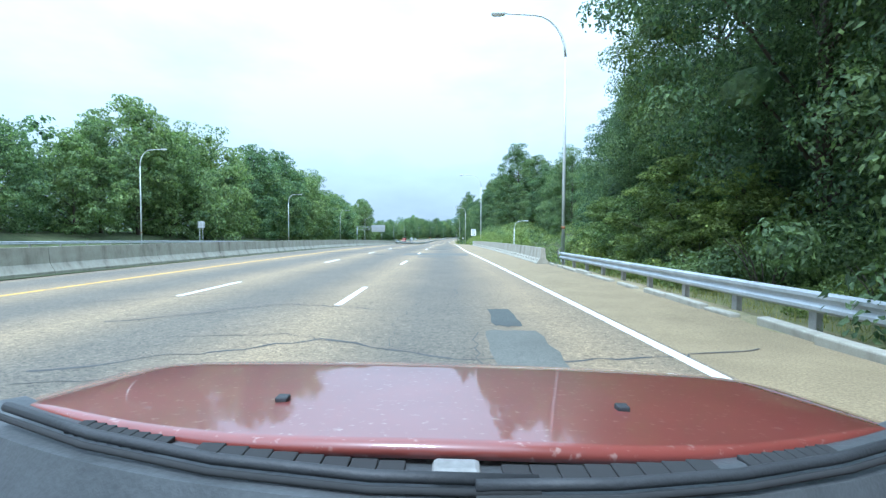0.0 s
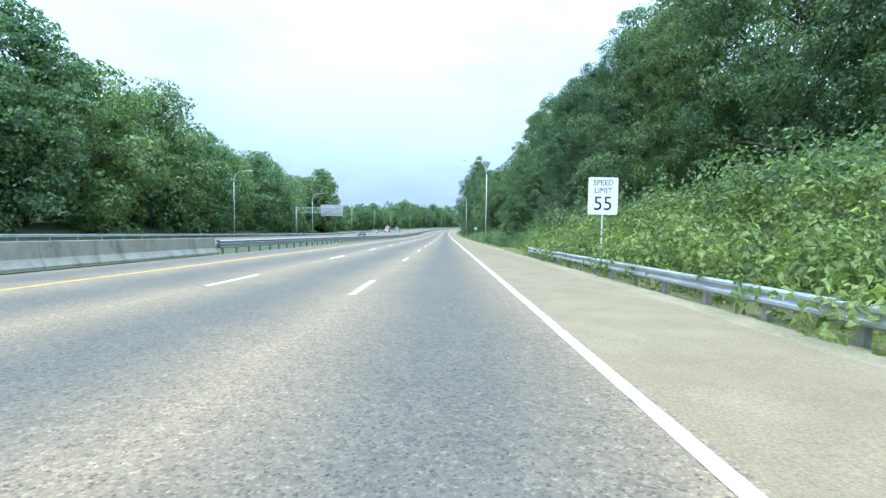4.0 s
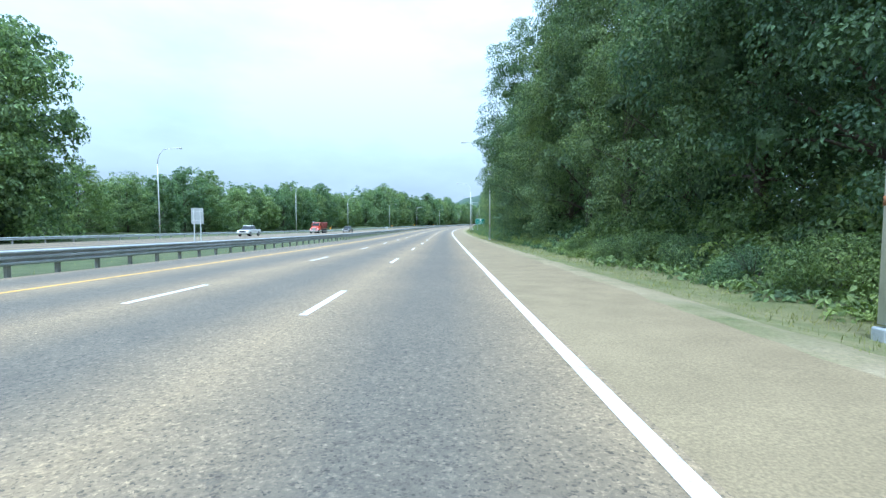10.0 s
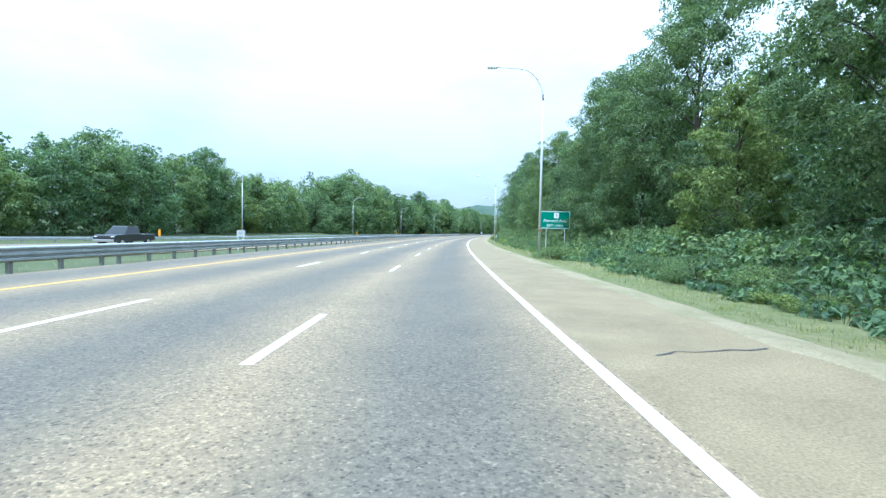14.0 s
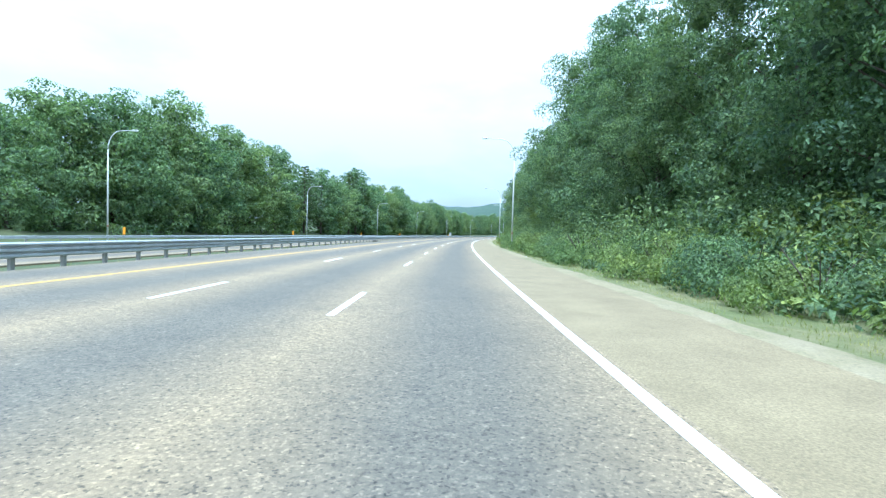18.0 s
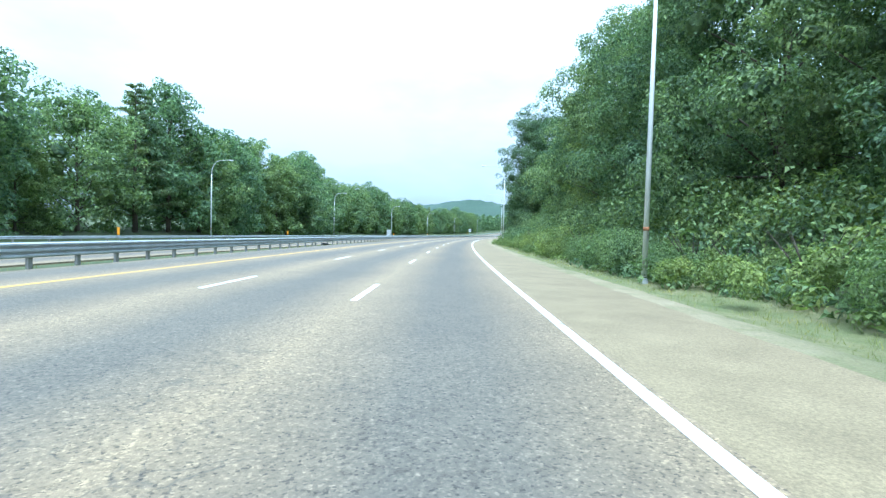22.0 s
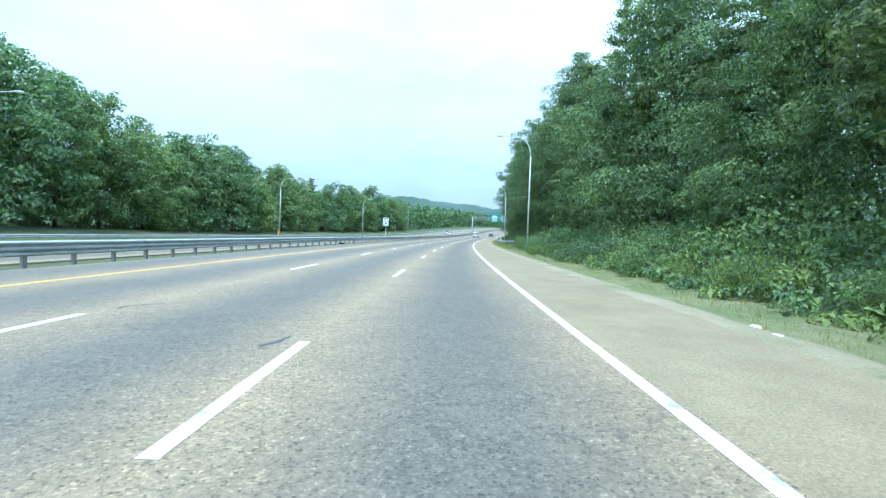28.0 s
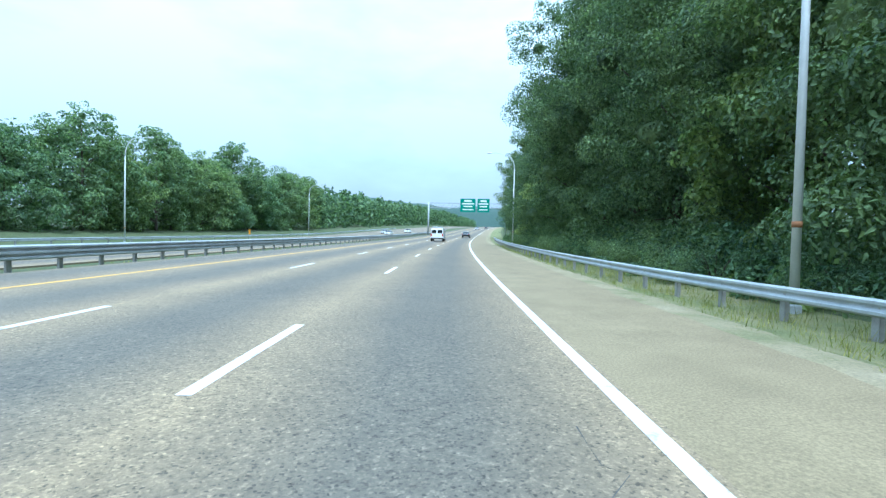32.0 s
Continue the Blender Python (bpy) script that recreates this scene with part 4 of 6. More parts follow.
shrub_rows()
for s, d, k in ((83.2, 5.3, 0.5), (85.0, 5.3, 0.62), (87.2, 5.5, 0.6), (89.5, 5.7, 0.5), (93, 5.9, 0.5), (97, 6.1, 0.5)):
    pb = P(s, d, -0.2)
    rail_bush = thing("bush", pose(pb.x, pb.y, pb.z, 0, 0, 70 * s) @ Matrix.Diagonal((k, k, k * 1.1, 1)), "bright green leafy bush growing over the steel rail", "bush", "bushes along the verge")
    part("foliage", BUSHES[3], None, rail_bush)
    part("stem", STEMS, None, rail_bush)
pb = P(378.6, 7.0, land(378.6, 7.0))
pole_bush = thing("bush", pose(pb.x, pb.y, pb.z, 0, 0, 20) @ Matrix.Diagonal((0.62, 0.62, 0.6, 1)), "small round bush at the foot of a lamp post", "bush", "bushes along the verge")
part("foliage", BUSHES[1], None, pole_bush)
part("stem", STEMS, None, pole_bush)


def scrub():
    """Creepers and low weeds that cover the banks behind the bushes."""
    quads = []
    r = np.random.default_rng(90)
    for s in np.arange(-20, 930, 1.1):
        f = row_value(SHRUBS, s, 1)
        for _ in range(5):
            d = f + r.uniform(0.3 if s < 40 else -0.2, 9.0)
            n = 22
            ce = np.array([[0, 0, 0.05]]) + r.normal(scale=0.3, size=(3, 3)) * np.array([1, 1, 0.3])
            q = leaf_cards(r, ce, np.array([0.5, 0.4, 0.35]), n, 0.1 if s > 40 else 0.06)
            q[:, 2] = np.abs(q[:, 2])
            quads.append(q + np.array(P(float(s), d, land(float(s), d))))
    for a, b, thick in ((138, 172, 9), (172, 232, 12), (172, 232, -9), (560, 720, 6), (232, 330, 6), (330, 560, 3), (690, 930, 7), (-20, 24, 3)):
        for s in np.arange(a, b, 0.8):
            for _ in range(abs(thick)):
                d = row_value(SHRUBS, s, 1) + (r.uniform(0, 7.5) if thick > 0 else r.uniform(5, 11))
                q = leaf_cards(r, np.array([[0, 0, 0.15], [0.4, 0.3, 0.2]]), np.array([0.6, 0.5]), 24, 0.12 if s > 40 else 0.07)
                quads.append(q + np.array(P(float(s), d, land(float(s), d))))
    for s in np.arange(138, 240, 0.8):
        for _ in range(12):
            d = r.uniform(9.5, 27)
            q = leaf_cards(r, np.array([[0, 0, 0.3], [0.5, 0.4, 0.6]]), np.array([0.8, 0.7]), 40, 0.17)
            quads.append(q + np.array(P(float(s), d, land(float(s), d))))
    for s in np.arange(45, 120, 1.0):
        for _ in range(14):
            d = r.uniform(13, 30)
            q = leaf_cards(r, np.array([[0, 0, 0.2], [0.5, 0.4, 0.1]]), np.array([0.9, 0.7]), 22, 0.28)
            quads.append(q + np.array(P(float(s), d, land(float(s), d))))
    tagged(new("scrub", cards_mesh("scrub", np.concatenate(quads), LEAF)), "creepers and low weeds covering the banks", "undergrowth", kind="stuff")


scrub()


def knotweed():
    """The bright leafy mass that swallows the rail past the bridge and spills down the slope."""
    r = np.random.default_rng(93)
    quads = []
    for s in np.arange(80, 131, 0.9):
        for d in np.arange(5.9, 14.5, 1.0):
            dd, ss = d + r.uniform(-0.4, 0.4), float(s + r.uniform(-0.4, 0.4))
            top = (1.45 + 0.35 * min(1.0, max(0.0, dd - 5.9)) + 0.1 * (dd - 5.9) + 1.3 * noise.noise((ss * 0.3, dd * 0.4, 2)) + 0.5 * noise.noise((ss * 0.9, dd * 0.9, 4))) * min(1.0, 0.55 + (ss - 80) / 9)
            top = max(0.5, min(top, 2.9 + 0.5 * noise.noise((ss * 0.5, dd, 4)) + 0.05 * (dd - 5.9) - land(ss, dd)))
            ce = np.array([[0, 0, top - 0.5], [r.uniform(-0.5, 0.5), r.uniform(-0.5, 0.5), top * 0.5], [r.uniform(-0.5, 0.5), r.uniform(-0.5, 0.5), 0.3]])
            quads.append(leaf_cards(r, ce, np.array([0.6, 0.6, 0.5]), 105, 0.12, droop=0.5, lean=np.array([[0, 0, 0.9]] * 3), ruffle=0.4) + np.array(P(ss, dd, max(land(ss, dd), -0.4))))
    for s in np.arange(52, 118, 1.0):
        for _ in range(16):
            d = r.uniform(14, 27)
            quads.append(leaf_cards(r, np.array([[0, 0, 0.35], [0.6, 0.4, 0.3]]), np.array([0.8, 0.6]), 34, 0.15) + np.array(P(float(s), d, land(float(s), d))))
    tagged(new("knotweed", cards_mesh("knotweed", np.concatenate(quads), BRIGHT_LEAF)), "dense bright yellow-green leafy weeds over the rail and slope", "undergrowth", kind="stuff")


knotweed()


def weeds():
    """The leafy bank along the woods' edge: low at the verge, rising towards the trees, in two greens."""
    r = np.random.default_rng(97)
    for s0 in range(130, 930, 50):
        tones = ([], [])
        for s in np.arange(s0, s0 + 50, 1.0):
            front, share, bright = (row_value(SHRUBS, s, k) for k in (1, 2, 3))
            for j in range(6):
                ss, dd = float(s + r.uniform(-0.5, 0.5)), front - 0.15 + 0.95 * j + r.uniform(-0.35, 0.35) + 0.5 * noise.noise((s * 0.2, 5, 0))
                top = share * (0.38 + 0.42 * j ** 0.8) * (1 + 0.9 * noise.noise((ss * 0.33, dd * 0.4, 6)))
                top = min(max(0.22, top), 2.6)
                ce = np.array([[0, 0, top * 0.72], [r.uniform(-0.5, 0.5), r.uniform(-0.5, 0.5), top * 0.4]])
                q = leaf_cards(r, ce, np.array([0.62, 0.6]) * (0.6 + 0.4 * min(top, 1.0)), 100, 0.125, flat=min(1.0, 0.3 + 0.5 * top), droop=0.5, shell=0.7, lean=np.array([[0, 0, 0.9]] * 2), ruffle=0.4)
                q[:, 2] = np.maximum(q[:, 2], 0.0)
                tones[int(r.random() < bright * (0.5 + 0.9 * noise.noise((ss * 0.12, dd * 0.2, 1)) + 0.2))].append(q + np.array(P(ss, dd, land(ss, dd))))
        for quads, mat, label in zip(tones, (LEAF, BRIGHT_LEAF), ("dark green weeds and creepers along the edge of the woods", "bright green knotweed along the edge of the woods")):
            if quads:
                tagged(new("weeds", cards_mesh("weeds", np.concatenate(quads), mat)), label, "undergrowth", kind="stuff")


weeds()


def grass():
    r = np.random.default_rng(91)
    quads = []

    def tufts(s, d, n, tall):
        c = np.array(P(s, d, land(s, d)))
        for _ in range(n):
            a, l = r.uniform(0, 2 * math.pi), tall * r.uniform(0.5, 1.2)
            u, lean = np.array([math.cos(a), math.sin(a), 0]), r.normal(scale=0.35 * l, size=3) * np.array([1, 1, 0])
            o = c + np.array([r.normal(scale=0.1), r.normal(scale=0.1), -0.02])
            quads.append(np.stack([o - u * 0.009, o + u * 0.009, o + lean + np.array([0, 0, l])]))

    for s in np.arange(-10, 900, 0.34):
        if 34 < s < 84:
            continue
        for _ in range(10):
            d = pave_edge(s) + 0.35 + 3.4 * r.random() ** 0.7
            tufts(float(s), d, 5, 0.07 + 0.05 * (d - pave_edge(s)) + (0.12 if s < 31 or s > 790 else 0))
    for s in np.arange(124, 900, 0.9):
        for _ in range(2):
            tufts(float(s), r.uniform(-19.5, -12.6), 3, 0.22)
    tagged(new("grass", cards_mesh("grass", np.concatenate(quads), GRASS, k=3)), "thin uneven verge grass, partly dry", "grass", kind="stuff")


grass()


# ---- concrete barriers ----
SAFETY = [(-0.30, 0.0), (-0.30, 0.08), (-0.13, 0.33), (-0.08, 0.83), (0.08, 0.83), (0.13, 0.33), (0.30, 0.08), (0.30, 0.0)]
# Each slot is a solid block, its recess's shade painted as dark concrete.
slot_bm = bmesh.new()
add_box(slot_bm, -0.03, -0.011, 0.0, 0.03, 0.011, 0.12, 0.005)
slot_mesh = bpy.data.meshes.new("drain_slot")
slot_bm.to_mesh(slot_mesh)
slot_bm.free()
slot_mesh.materials.append(plain("slot_shadowed_concrete", (0.09, 0.083, 0.068), 0.95, 0, 0.3))


def barrier(s0, s1, d, tall, slots, side, label):
    """One cast length of concrete safety barrier, with drain slots in its toe on the road's side."""
    m = at(s0, d, -0.05)
    inv = m.inverted()
    b = thing("concrete_barrier", m, label, "barrier", "concrete barriers of the bridge")
    part("body", sweep("body", s0 + 0.012, s1 - 0.012, d, [(a, z * tall / 0.83) for a, z in SAFETY], CONCRETE, 2.5, -0.05), None, b, m=inv)
    s = s0 + 0.3
    while slots and s < s1 - 0.2:
        part("drain_slot", slot_mesh, None, b, m=inv @ at(s, d + side * 0.225, 0.1) @ pose(0, 0, 0, 0, side * -34, 0) @ pose(0, 0, 0, 0, 0, 0 if side > 0 else 180))
        s += 0.5 + 0.07 * noise.noise((s * 3, 1, 0))


for s in range(0, 11):
    barrier(22.0 + 4.85 * s, 26.85 + 4.85 * s, 4.48, 0.79, True, -1, "stained grey concrete safety barrier with drain slots")
# the bridge barrier's last length, notched to take the steel rail
END = at(75.35, 4.48, -0.05)
end = thing("concrete_barrier", END, "chipped concrete barrier end notched for the steel rail", "barrier", "concrete barriers of the bridge")
K = 0.79 / 0.83
part("body", sweep("body", 75.362, 79.1, 4.48, [(a, z * K) for a, z in SAFETY], CONCRETE, 2.0, -0.05), None, end, m=END.inverted())
part("toe", sweep("toe", 79.1, 80.9, 4.48, [(-0.30, 0.0), (-0.30, 0.08), (-0.13, 0.33), (0.13, 0.33), (0.30, 0.08), (0.30, 0.0)], CONCRETE, 2.0, -0.05), None, end, m=END.inverted())
part("lip", sweep("lip", 79.1, 80.05, 4.48, [(-0.095, 0.67), (-0.08, 0.79), (0.08, 0.79), (0.095, 0.67)], CONCRETE, 2.0, -0.05), None, end, m=END.inverted())
part("backing", sweep("backing", 79.1, 80.05, 4.48, [(0.06, 0.33), (0.07, 0.68), (0.1, 0.68), (0.13, 0.33)], CONCRETE, 2.0, -0.05), None, end, m=END.inverted())
for s in range(0, 30):
    barrier(-56 + 6.0 * s, -50 + 6.0 * s, -13.6, 0.92, 2 <= s < 16, 1, "weathered concrete median barrier on the bridge")


def kerb_stones():
    r = np.random.default_rng(3)
    s = -6.0
    while s < 21.5:
        ln = r.uniform(0.7, 1.6)
        bm = box(-0.09, 0, -0.2, 0.09, ln - 0.05, 0.11 + r.uniform(-0.03, 0.03), 0.025)
        k = tagged(part("kerb_stone", bm, CONCRETE), "broken weathered kerb stone at the shoulder's edge", "kerb stone", "kerb stones")
        k.matrix_basis = at(s, 4.74 + r.uniform(-0.04, 0.04), -0.03) @ pose(0, 0, 0, r.uniform(-1.5, 1.5), r.uniform(-5, 5), r.uniform(-2.5, 2.5))
        s += ln + (0.6 if r.random() < 0.2 else 0)


kerb_stones()


# ---- patches and cracks in the road ----
def patch(s0, s1, d0, d1, mat=PATCH, skew=0.0):
    """A rectangle of newer asphalt let into the road."""
    r = np.random.default_rng(int(s0 * 10))
    edge = []
    for a, b in (((s0, d0), (s0 + skew, d1)), ((s0 + skew, d1), (s1 + skew, d1)), ((s1 + skew, d1), (s1, d0)), ((s1, d0), (s0, d0))):
        for k in np.linspace(0, 1, 6)[:-1]:
            edge.append(P(a[0] + (b[0] - a[0]) * k + r.normal(scale=0.03), a[1] + (b[1] - a[1]) * k + r.normal(scale=0.02), 0.0035))
    return part("asphalt_patch", mesh_of("asphalt_patch", edge, [tuple(range(len(edge)))], mat), None, road, "darker asphalt patch")


MID_PATCH = asphalt("grey_patch_asphalt", (0.112, 0.112, 0.094), (0.15, 0.147, 0.124))
for row in ((42.6, 44.5, -3.6, -2.2), (45.8, 48.8, -1.87, -0.15), (49.5, 50.5, -3.5, -2.0), (44.8, 46.2, -5.7, -4.7), (52.2, 53.5, -2.1, -0.45), (54.2, 55.6, -2.95, -2.2),
            (59.5, 61.0, -2.4, 0.0), (57.5, 58.5, 0.45, 1.9), (47, 48.6, -5.6, -3.8), (63, 64.4, -1.6, 0.3)):
    patch(*row)
patch(53.6, 57.4, -1.4, 1.45, MID_PATCH)
patch(65, 69, -5.6, -2.3, MID_PATCH)
patch(31, 35, -3.0, 1.45, MID_PATCH)
patch(28.3, 29.7, -1.75, 0.0, MID_PATCH)
patch(32.2, 33.6, -5.1, -4.3)
patch(35.6, 36.1, -11.8, -4.7)
patch(4.6, 6.6, 0.55, 1.3, MID_PATCH)
patch(6.9, 8.5, 0.75, 1.15, PATCH)
patch(76.6, 79.0, 0.95, 1.48, MID_PATCH)
patch(715.5, 717.4, 1.45, 2.1, PATCH)
patch(632, 633.4, 2.6, 3.5, PATCH)


def crack(points, wide, seed):
    """A jagged crack through the given stations and offsets."""
    r = np.random.default_rng(seed)
    line = []
    for (s0, d0), (s1, d1) in zip(points, points[1:]):
        n = max(3, int(math.hypot(s1 - s0, d1 - d0) / 0.22))
        for k in range(n):
            f = k / n
            line.append((s0 + (s1 - s0) * f + r.normal(scale=0.05), d0 + (d1 - d0) * f + r.normal(scale=0.05)))
    verts, faces = [], []
    for i, (s, d) in enumerate(line):
        a, b = line[max(i - 1, 0)], line[min(i + 1, len(line) - 1)]
        t = Vector((b[0] - a[0], b[1] - a[1])).normalized()
        w = wide * r.uniform(0.25, 1.0) * 0.5
        verts += [P(s - t.y * w, d + t.x * w, 0.003), P(s + t.y * w, d - t.x * w, 0.003)]
        if i:
            faces.append((2 * i - 2, 2 * i - 1, 2 * i + 1, 2 * i))
    return part("crack", mesh_of("crack", verts, faces, TAR), None, road)


CRACKS = [(((173.6, -2.12), (174.9, -2.05)), 0.08), (((172.5, -6.6), (173.6, -6.4)), 0.1), (((41.4, 0.9), (42.3, 2.2), (43.6, 3.7)), 0.2), (((42.0, 1.7), (43.0, 2.4), (43.4, 3.2)), 0.14), (((26.9, -0.6), (28.0, 1.2), (29.4, 3.3)), 0.07), (((5.0, 1.2), (5.2, 2.4), (5.7, 4.0)), 0.06), (((325, 0.3), (328.5, 0.42)), 0.1), (((329.4, 1.75), (329.5, 3.2)), 0.05), (((483.2, 1.85), (483.5, 3.7)), 0.05),
          (((485, 1.15), (489, 0.9), (495, 0.85)), 0.07), (((652.5, 1.9), (652.6, 4.0)), 0.05), (((785, 0.75), (788, 0.95), (791, 0.8)), 0.1), (((351, 2.4), (351.6, 4.2)), 0.05),
          (((7, -5), (9, -3), (8.4, -1)), 0.06), (((4.5, -4), (6, -1.5), (5, 0.2), (5.2, 1.0)), 0.07), (((9, -7), (11, -4.5), (10.5, -2.2)), 0.05),
          (((62, -6.5), (63, -2.2), (63.6, 3.6)), 0.05), (((81, -7), (86, -5.2)), 0.05), (((76, 1.3), (79, 1.1), (83, 1.3)), 0.06), (((660, 1.9), (660.2, 4.1)), 0.04), (((538.5, -2.6), (539.4, -2.2)), 0.09),
          (((540.6, -5.7), (541.2, -5.2)), 0.09), (((731, -2.4), (731.7, -2.1)), 0.1), (((733, -5.6), (733.8, -5.1)), 0.1)]
for i, (pts, wide) in enumerate(CRACKS):
    crack(pts, wide, i)


def random_cracks():
    r = np.random.default_rng(55)
    for i in range(70):
        s = r.uniform(2, 900) if i > 34 else r.uniform(2, 34)
        d = r.uniform(-8.5, 1.2)
        if r.random() < 0.55:
            pts = ((s, d), (s + r.uniform(-0.5, 0.5), d + r.uniform(0.6, 1.6)), (s + r.uniform(-0.6, 0.6), d + r.uniform(1.8, 3)))
        else:
            pts = ((s, d), (s + r.uniform(1, 2), d + r.uniform(-0.2, 0.2)), (s + r.uniform(2.5, 5), d + r.uniform(-0.3, 0.3)))
        crack(pts, r.uniform(0.012, 0.03), 100 + i)


random_cracks()


# ---- signs ----
def letters(text, size, mat, parent, x, z, y, name="lettering"):
    """Flat raised letters facing the oncoming driver, centred at x, z."""
    cu = bpy.data.curves.new(name, "FONT")
    cu.body, cu.size, cu.align_x, cu.align_y, cu.extrude = text, size, "CENTER", "CENTER", 0.002
    tmp = bpy.data.objects.new(name, cu)
    me = bpy.data.meshes.new_from_object(tmp)
    bpy.data.objects.remove(tmp)
    me.materials.clear()
    me.materials.append(mat)
    return part(name, me, None, parent, m=pose(x, y, z, 90, 0, 0))


def plate(wide, tall, thick=0.012, cut=0.06):
    """An upright sign sheet with rounded corners, centred, in the x-z plane."""
    bm = bmesh.new()
    pts = []
    for cx, cz, a0 in ((wide / 2 - cut, tall / 2 - cut, 0), (-wide / 2 + cut, tall / 2 - cut, 90), (-wide / 2 + cut, -tall / 2 + cut, 180), (wide / 2 - cut, -tall / 2 + cut, 270)):
        for a in (0, 30, 60, 90):
            pts.append((cx + cut * math.cos(radians(a0 + a)), cz + cut * math.sin(radians(a0 + a))))
    front = [bm.verts.new((x, -thick / 2, z)) for x, z in pts]
    rear = [bm.verts.new((x, thick / 2, z)) for x, z in pts]
    bm.faces.new(front)
    bm.faces.new(rear[::-1])
    for i in range(len(pts)):
        bm.faces.new((front[i], rear[i], rear[(i + 1) % len(pts)], front[(i + 1) % len(pts)]))
    return bm


def sign_on_posts(m, name, label, wide, tall, low, sheet, posts=(0.0,), diamond=False, group="road signs", turned=False):
    """A sheet on posts, its face towards -y, or away from it when turned."""
    sg = thing(name, m, label, "road sign", group)
    face = plate(wide, tall)
    if diamond:
        bmesh.ops.rotate(face, verts=face.verts, cent=(0, 0, 0), matrix=Matrix.Rotation(radians(45), 3, "Y"))
    panel = part("panel", face, sheet, sg, m=Matrix.Translation((0, 0, low + tall / 2)))
    side = -1 if turned else 1
    for x in posts:
        part("post", box(x - 0.03, side * 0.03 - 0.025, -0.6, x + 0.03, side * 0.03 + 0.025, low + tall * 0.92, 0.006), POLE, sg)
    return sg, panel


sg, pn = sign_on_posts(at(116, 6.4, -0.3), "speed_limit_sign", "white speed limit sign with black figures on one post", 1.22, 1.52, 2.5, WHITE_SIGN)
letters("SPEED", 0.31, BLACK_PAINT, pn, 0, 0.53, -0.009)
letters("LIMIT", 0.31, BLACK_PAINT, pn, 0, 0.22, -0.009)
letters("55", 0.8, BLACK_PAINT, pn, 0, -0.33, -0.009)

sg, pn = sign_on_posts(at(206, 6.6, -0.2) @ pose(0, 0, 0, 0, 4, 0), "route_marker_sign", "small white route marker on a leaning post among bushes", 0.6, 0.5, 2.5, WHITE_SIGN)
for z, w in ((0.15, 0.34), (-0.15, 0.36)):
    part("text_bar", box(-w / 2, -0.011, z - 0.028, w / 2, -0.008, z + 0.028), BLACK_PAINT, pn)
part("emblem", plate(0.1, 0.13, 0.004, 0.03), BLACK_PAINT, pn, m=Matrix.Translation((0, -0.009, 0)))

sg, pn = sign_on_posts(at(391, 9.7, 0.0), "exit_sign", "green exit sign with white border on two posts", 2.9, 1.7, 2.05, GREEN_SIGN, (-0.8, 0.95))
frame_bm = bmesh.new()
for x0, z0, x1, z1 in ((-1.4, 0.76, 1.4, 0.81), (-1.4, -0.81, 1.4, -0.76), (-1.4, -0.76, -1.35, 0.76), (1.35, -0.76, 1.4, 0.76)):
    add_box(frame_bm, x0, -0.011, z0, x1, -0.007, z1)
part("border", frame_bm, WHITE_SIGN, pn)
shield = part("route_shield", plate(0.46, 0.5, 0.006, 0.08), WHITE_SIGN, pn, "white route shield", m=Matrix.Translation((0.12, -0.01, 0.42)))
letters("5", 0.44, BLACK_PAINT, shield, 0, 0, -0.006)
letters("Atwood Ave.", 0.41, WHITE_SIGN, pn, 0, -0.08, -0.009)
letters("EXIT 1 MILE", 0.3, WHITE_SIGN, pn, 0, -0.55, -0.009)

for s, d, w, h, low, lab in ((282, -19, 0.95, 1.25, 2.0, "bare back of a square road sign in the median"), (672, -19.3, 1.05, 1.35, 1.5, "bare back of a large rectangular sign in the median"),
                             (386, -18.2, 0.75, 0.6, 1.3, "small bare sign back in the median"), (82, -42.6, 1.2, 1.2, 3.0, "bare back of a square sign beyond the barrier")):
    sg, pn = sign_on_posts(at(s, d, -0.2), "road_sign", lab, w, h, low, SIGN_BACK, (-0.25, 0.25), turned=True)
    for z in (-h * 0.28, h * 0.28):
        part("stiffener", box(-w * 0.45, -0.02, z - 0.02, w * 0.45, -0.006, z + 0.02), POLE, pn)
sg, pn = sign_on_posts(at(247, -18.5, -0.2), "warning_sign", "bare back of a diamond warning sign on two posts", 1.22, 1.22, 2.2, SIGN_BACK, (-0.2, 0.2), True, turned=True)
sg, pn = sign_on_posts(at(820, -16.5, -0.2), "information_sign", "white information sign with dark print in the median", 1.05, 1.6, 3.3, WHITE_SIGN, (0.0,))
for z, w, h in ((0.62, 0.8, 0.1), (0.4, 0.62, 0.12), (0.1, 0.8, 0.07), (-0.04, 0.66, 0.07), (-0.3, 0.5, 0.2), (-0.6, 0.75, 0.1)):
    part("text_bar", box(-w / 2, -0.011, z - h / 2, w / 2, -0.008, z + h / 2), BLACK_PAINT, pn)

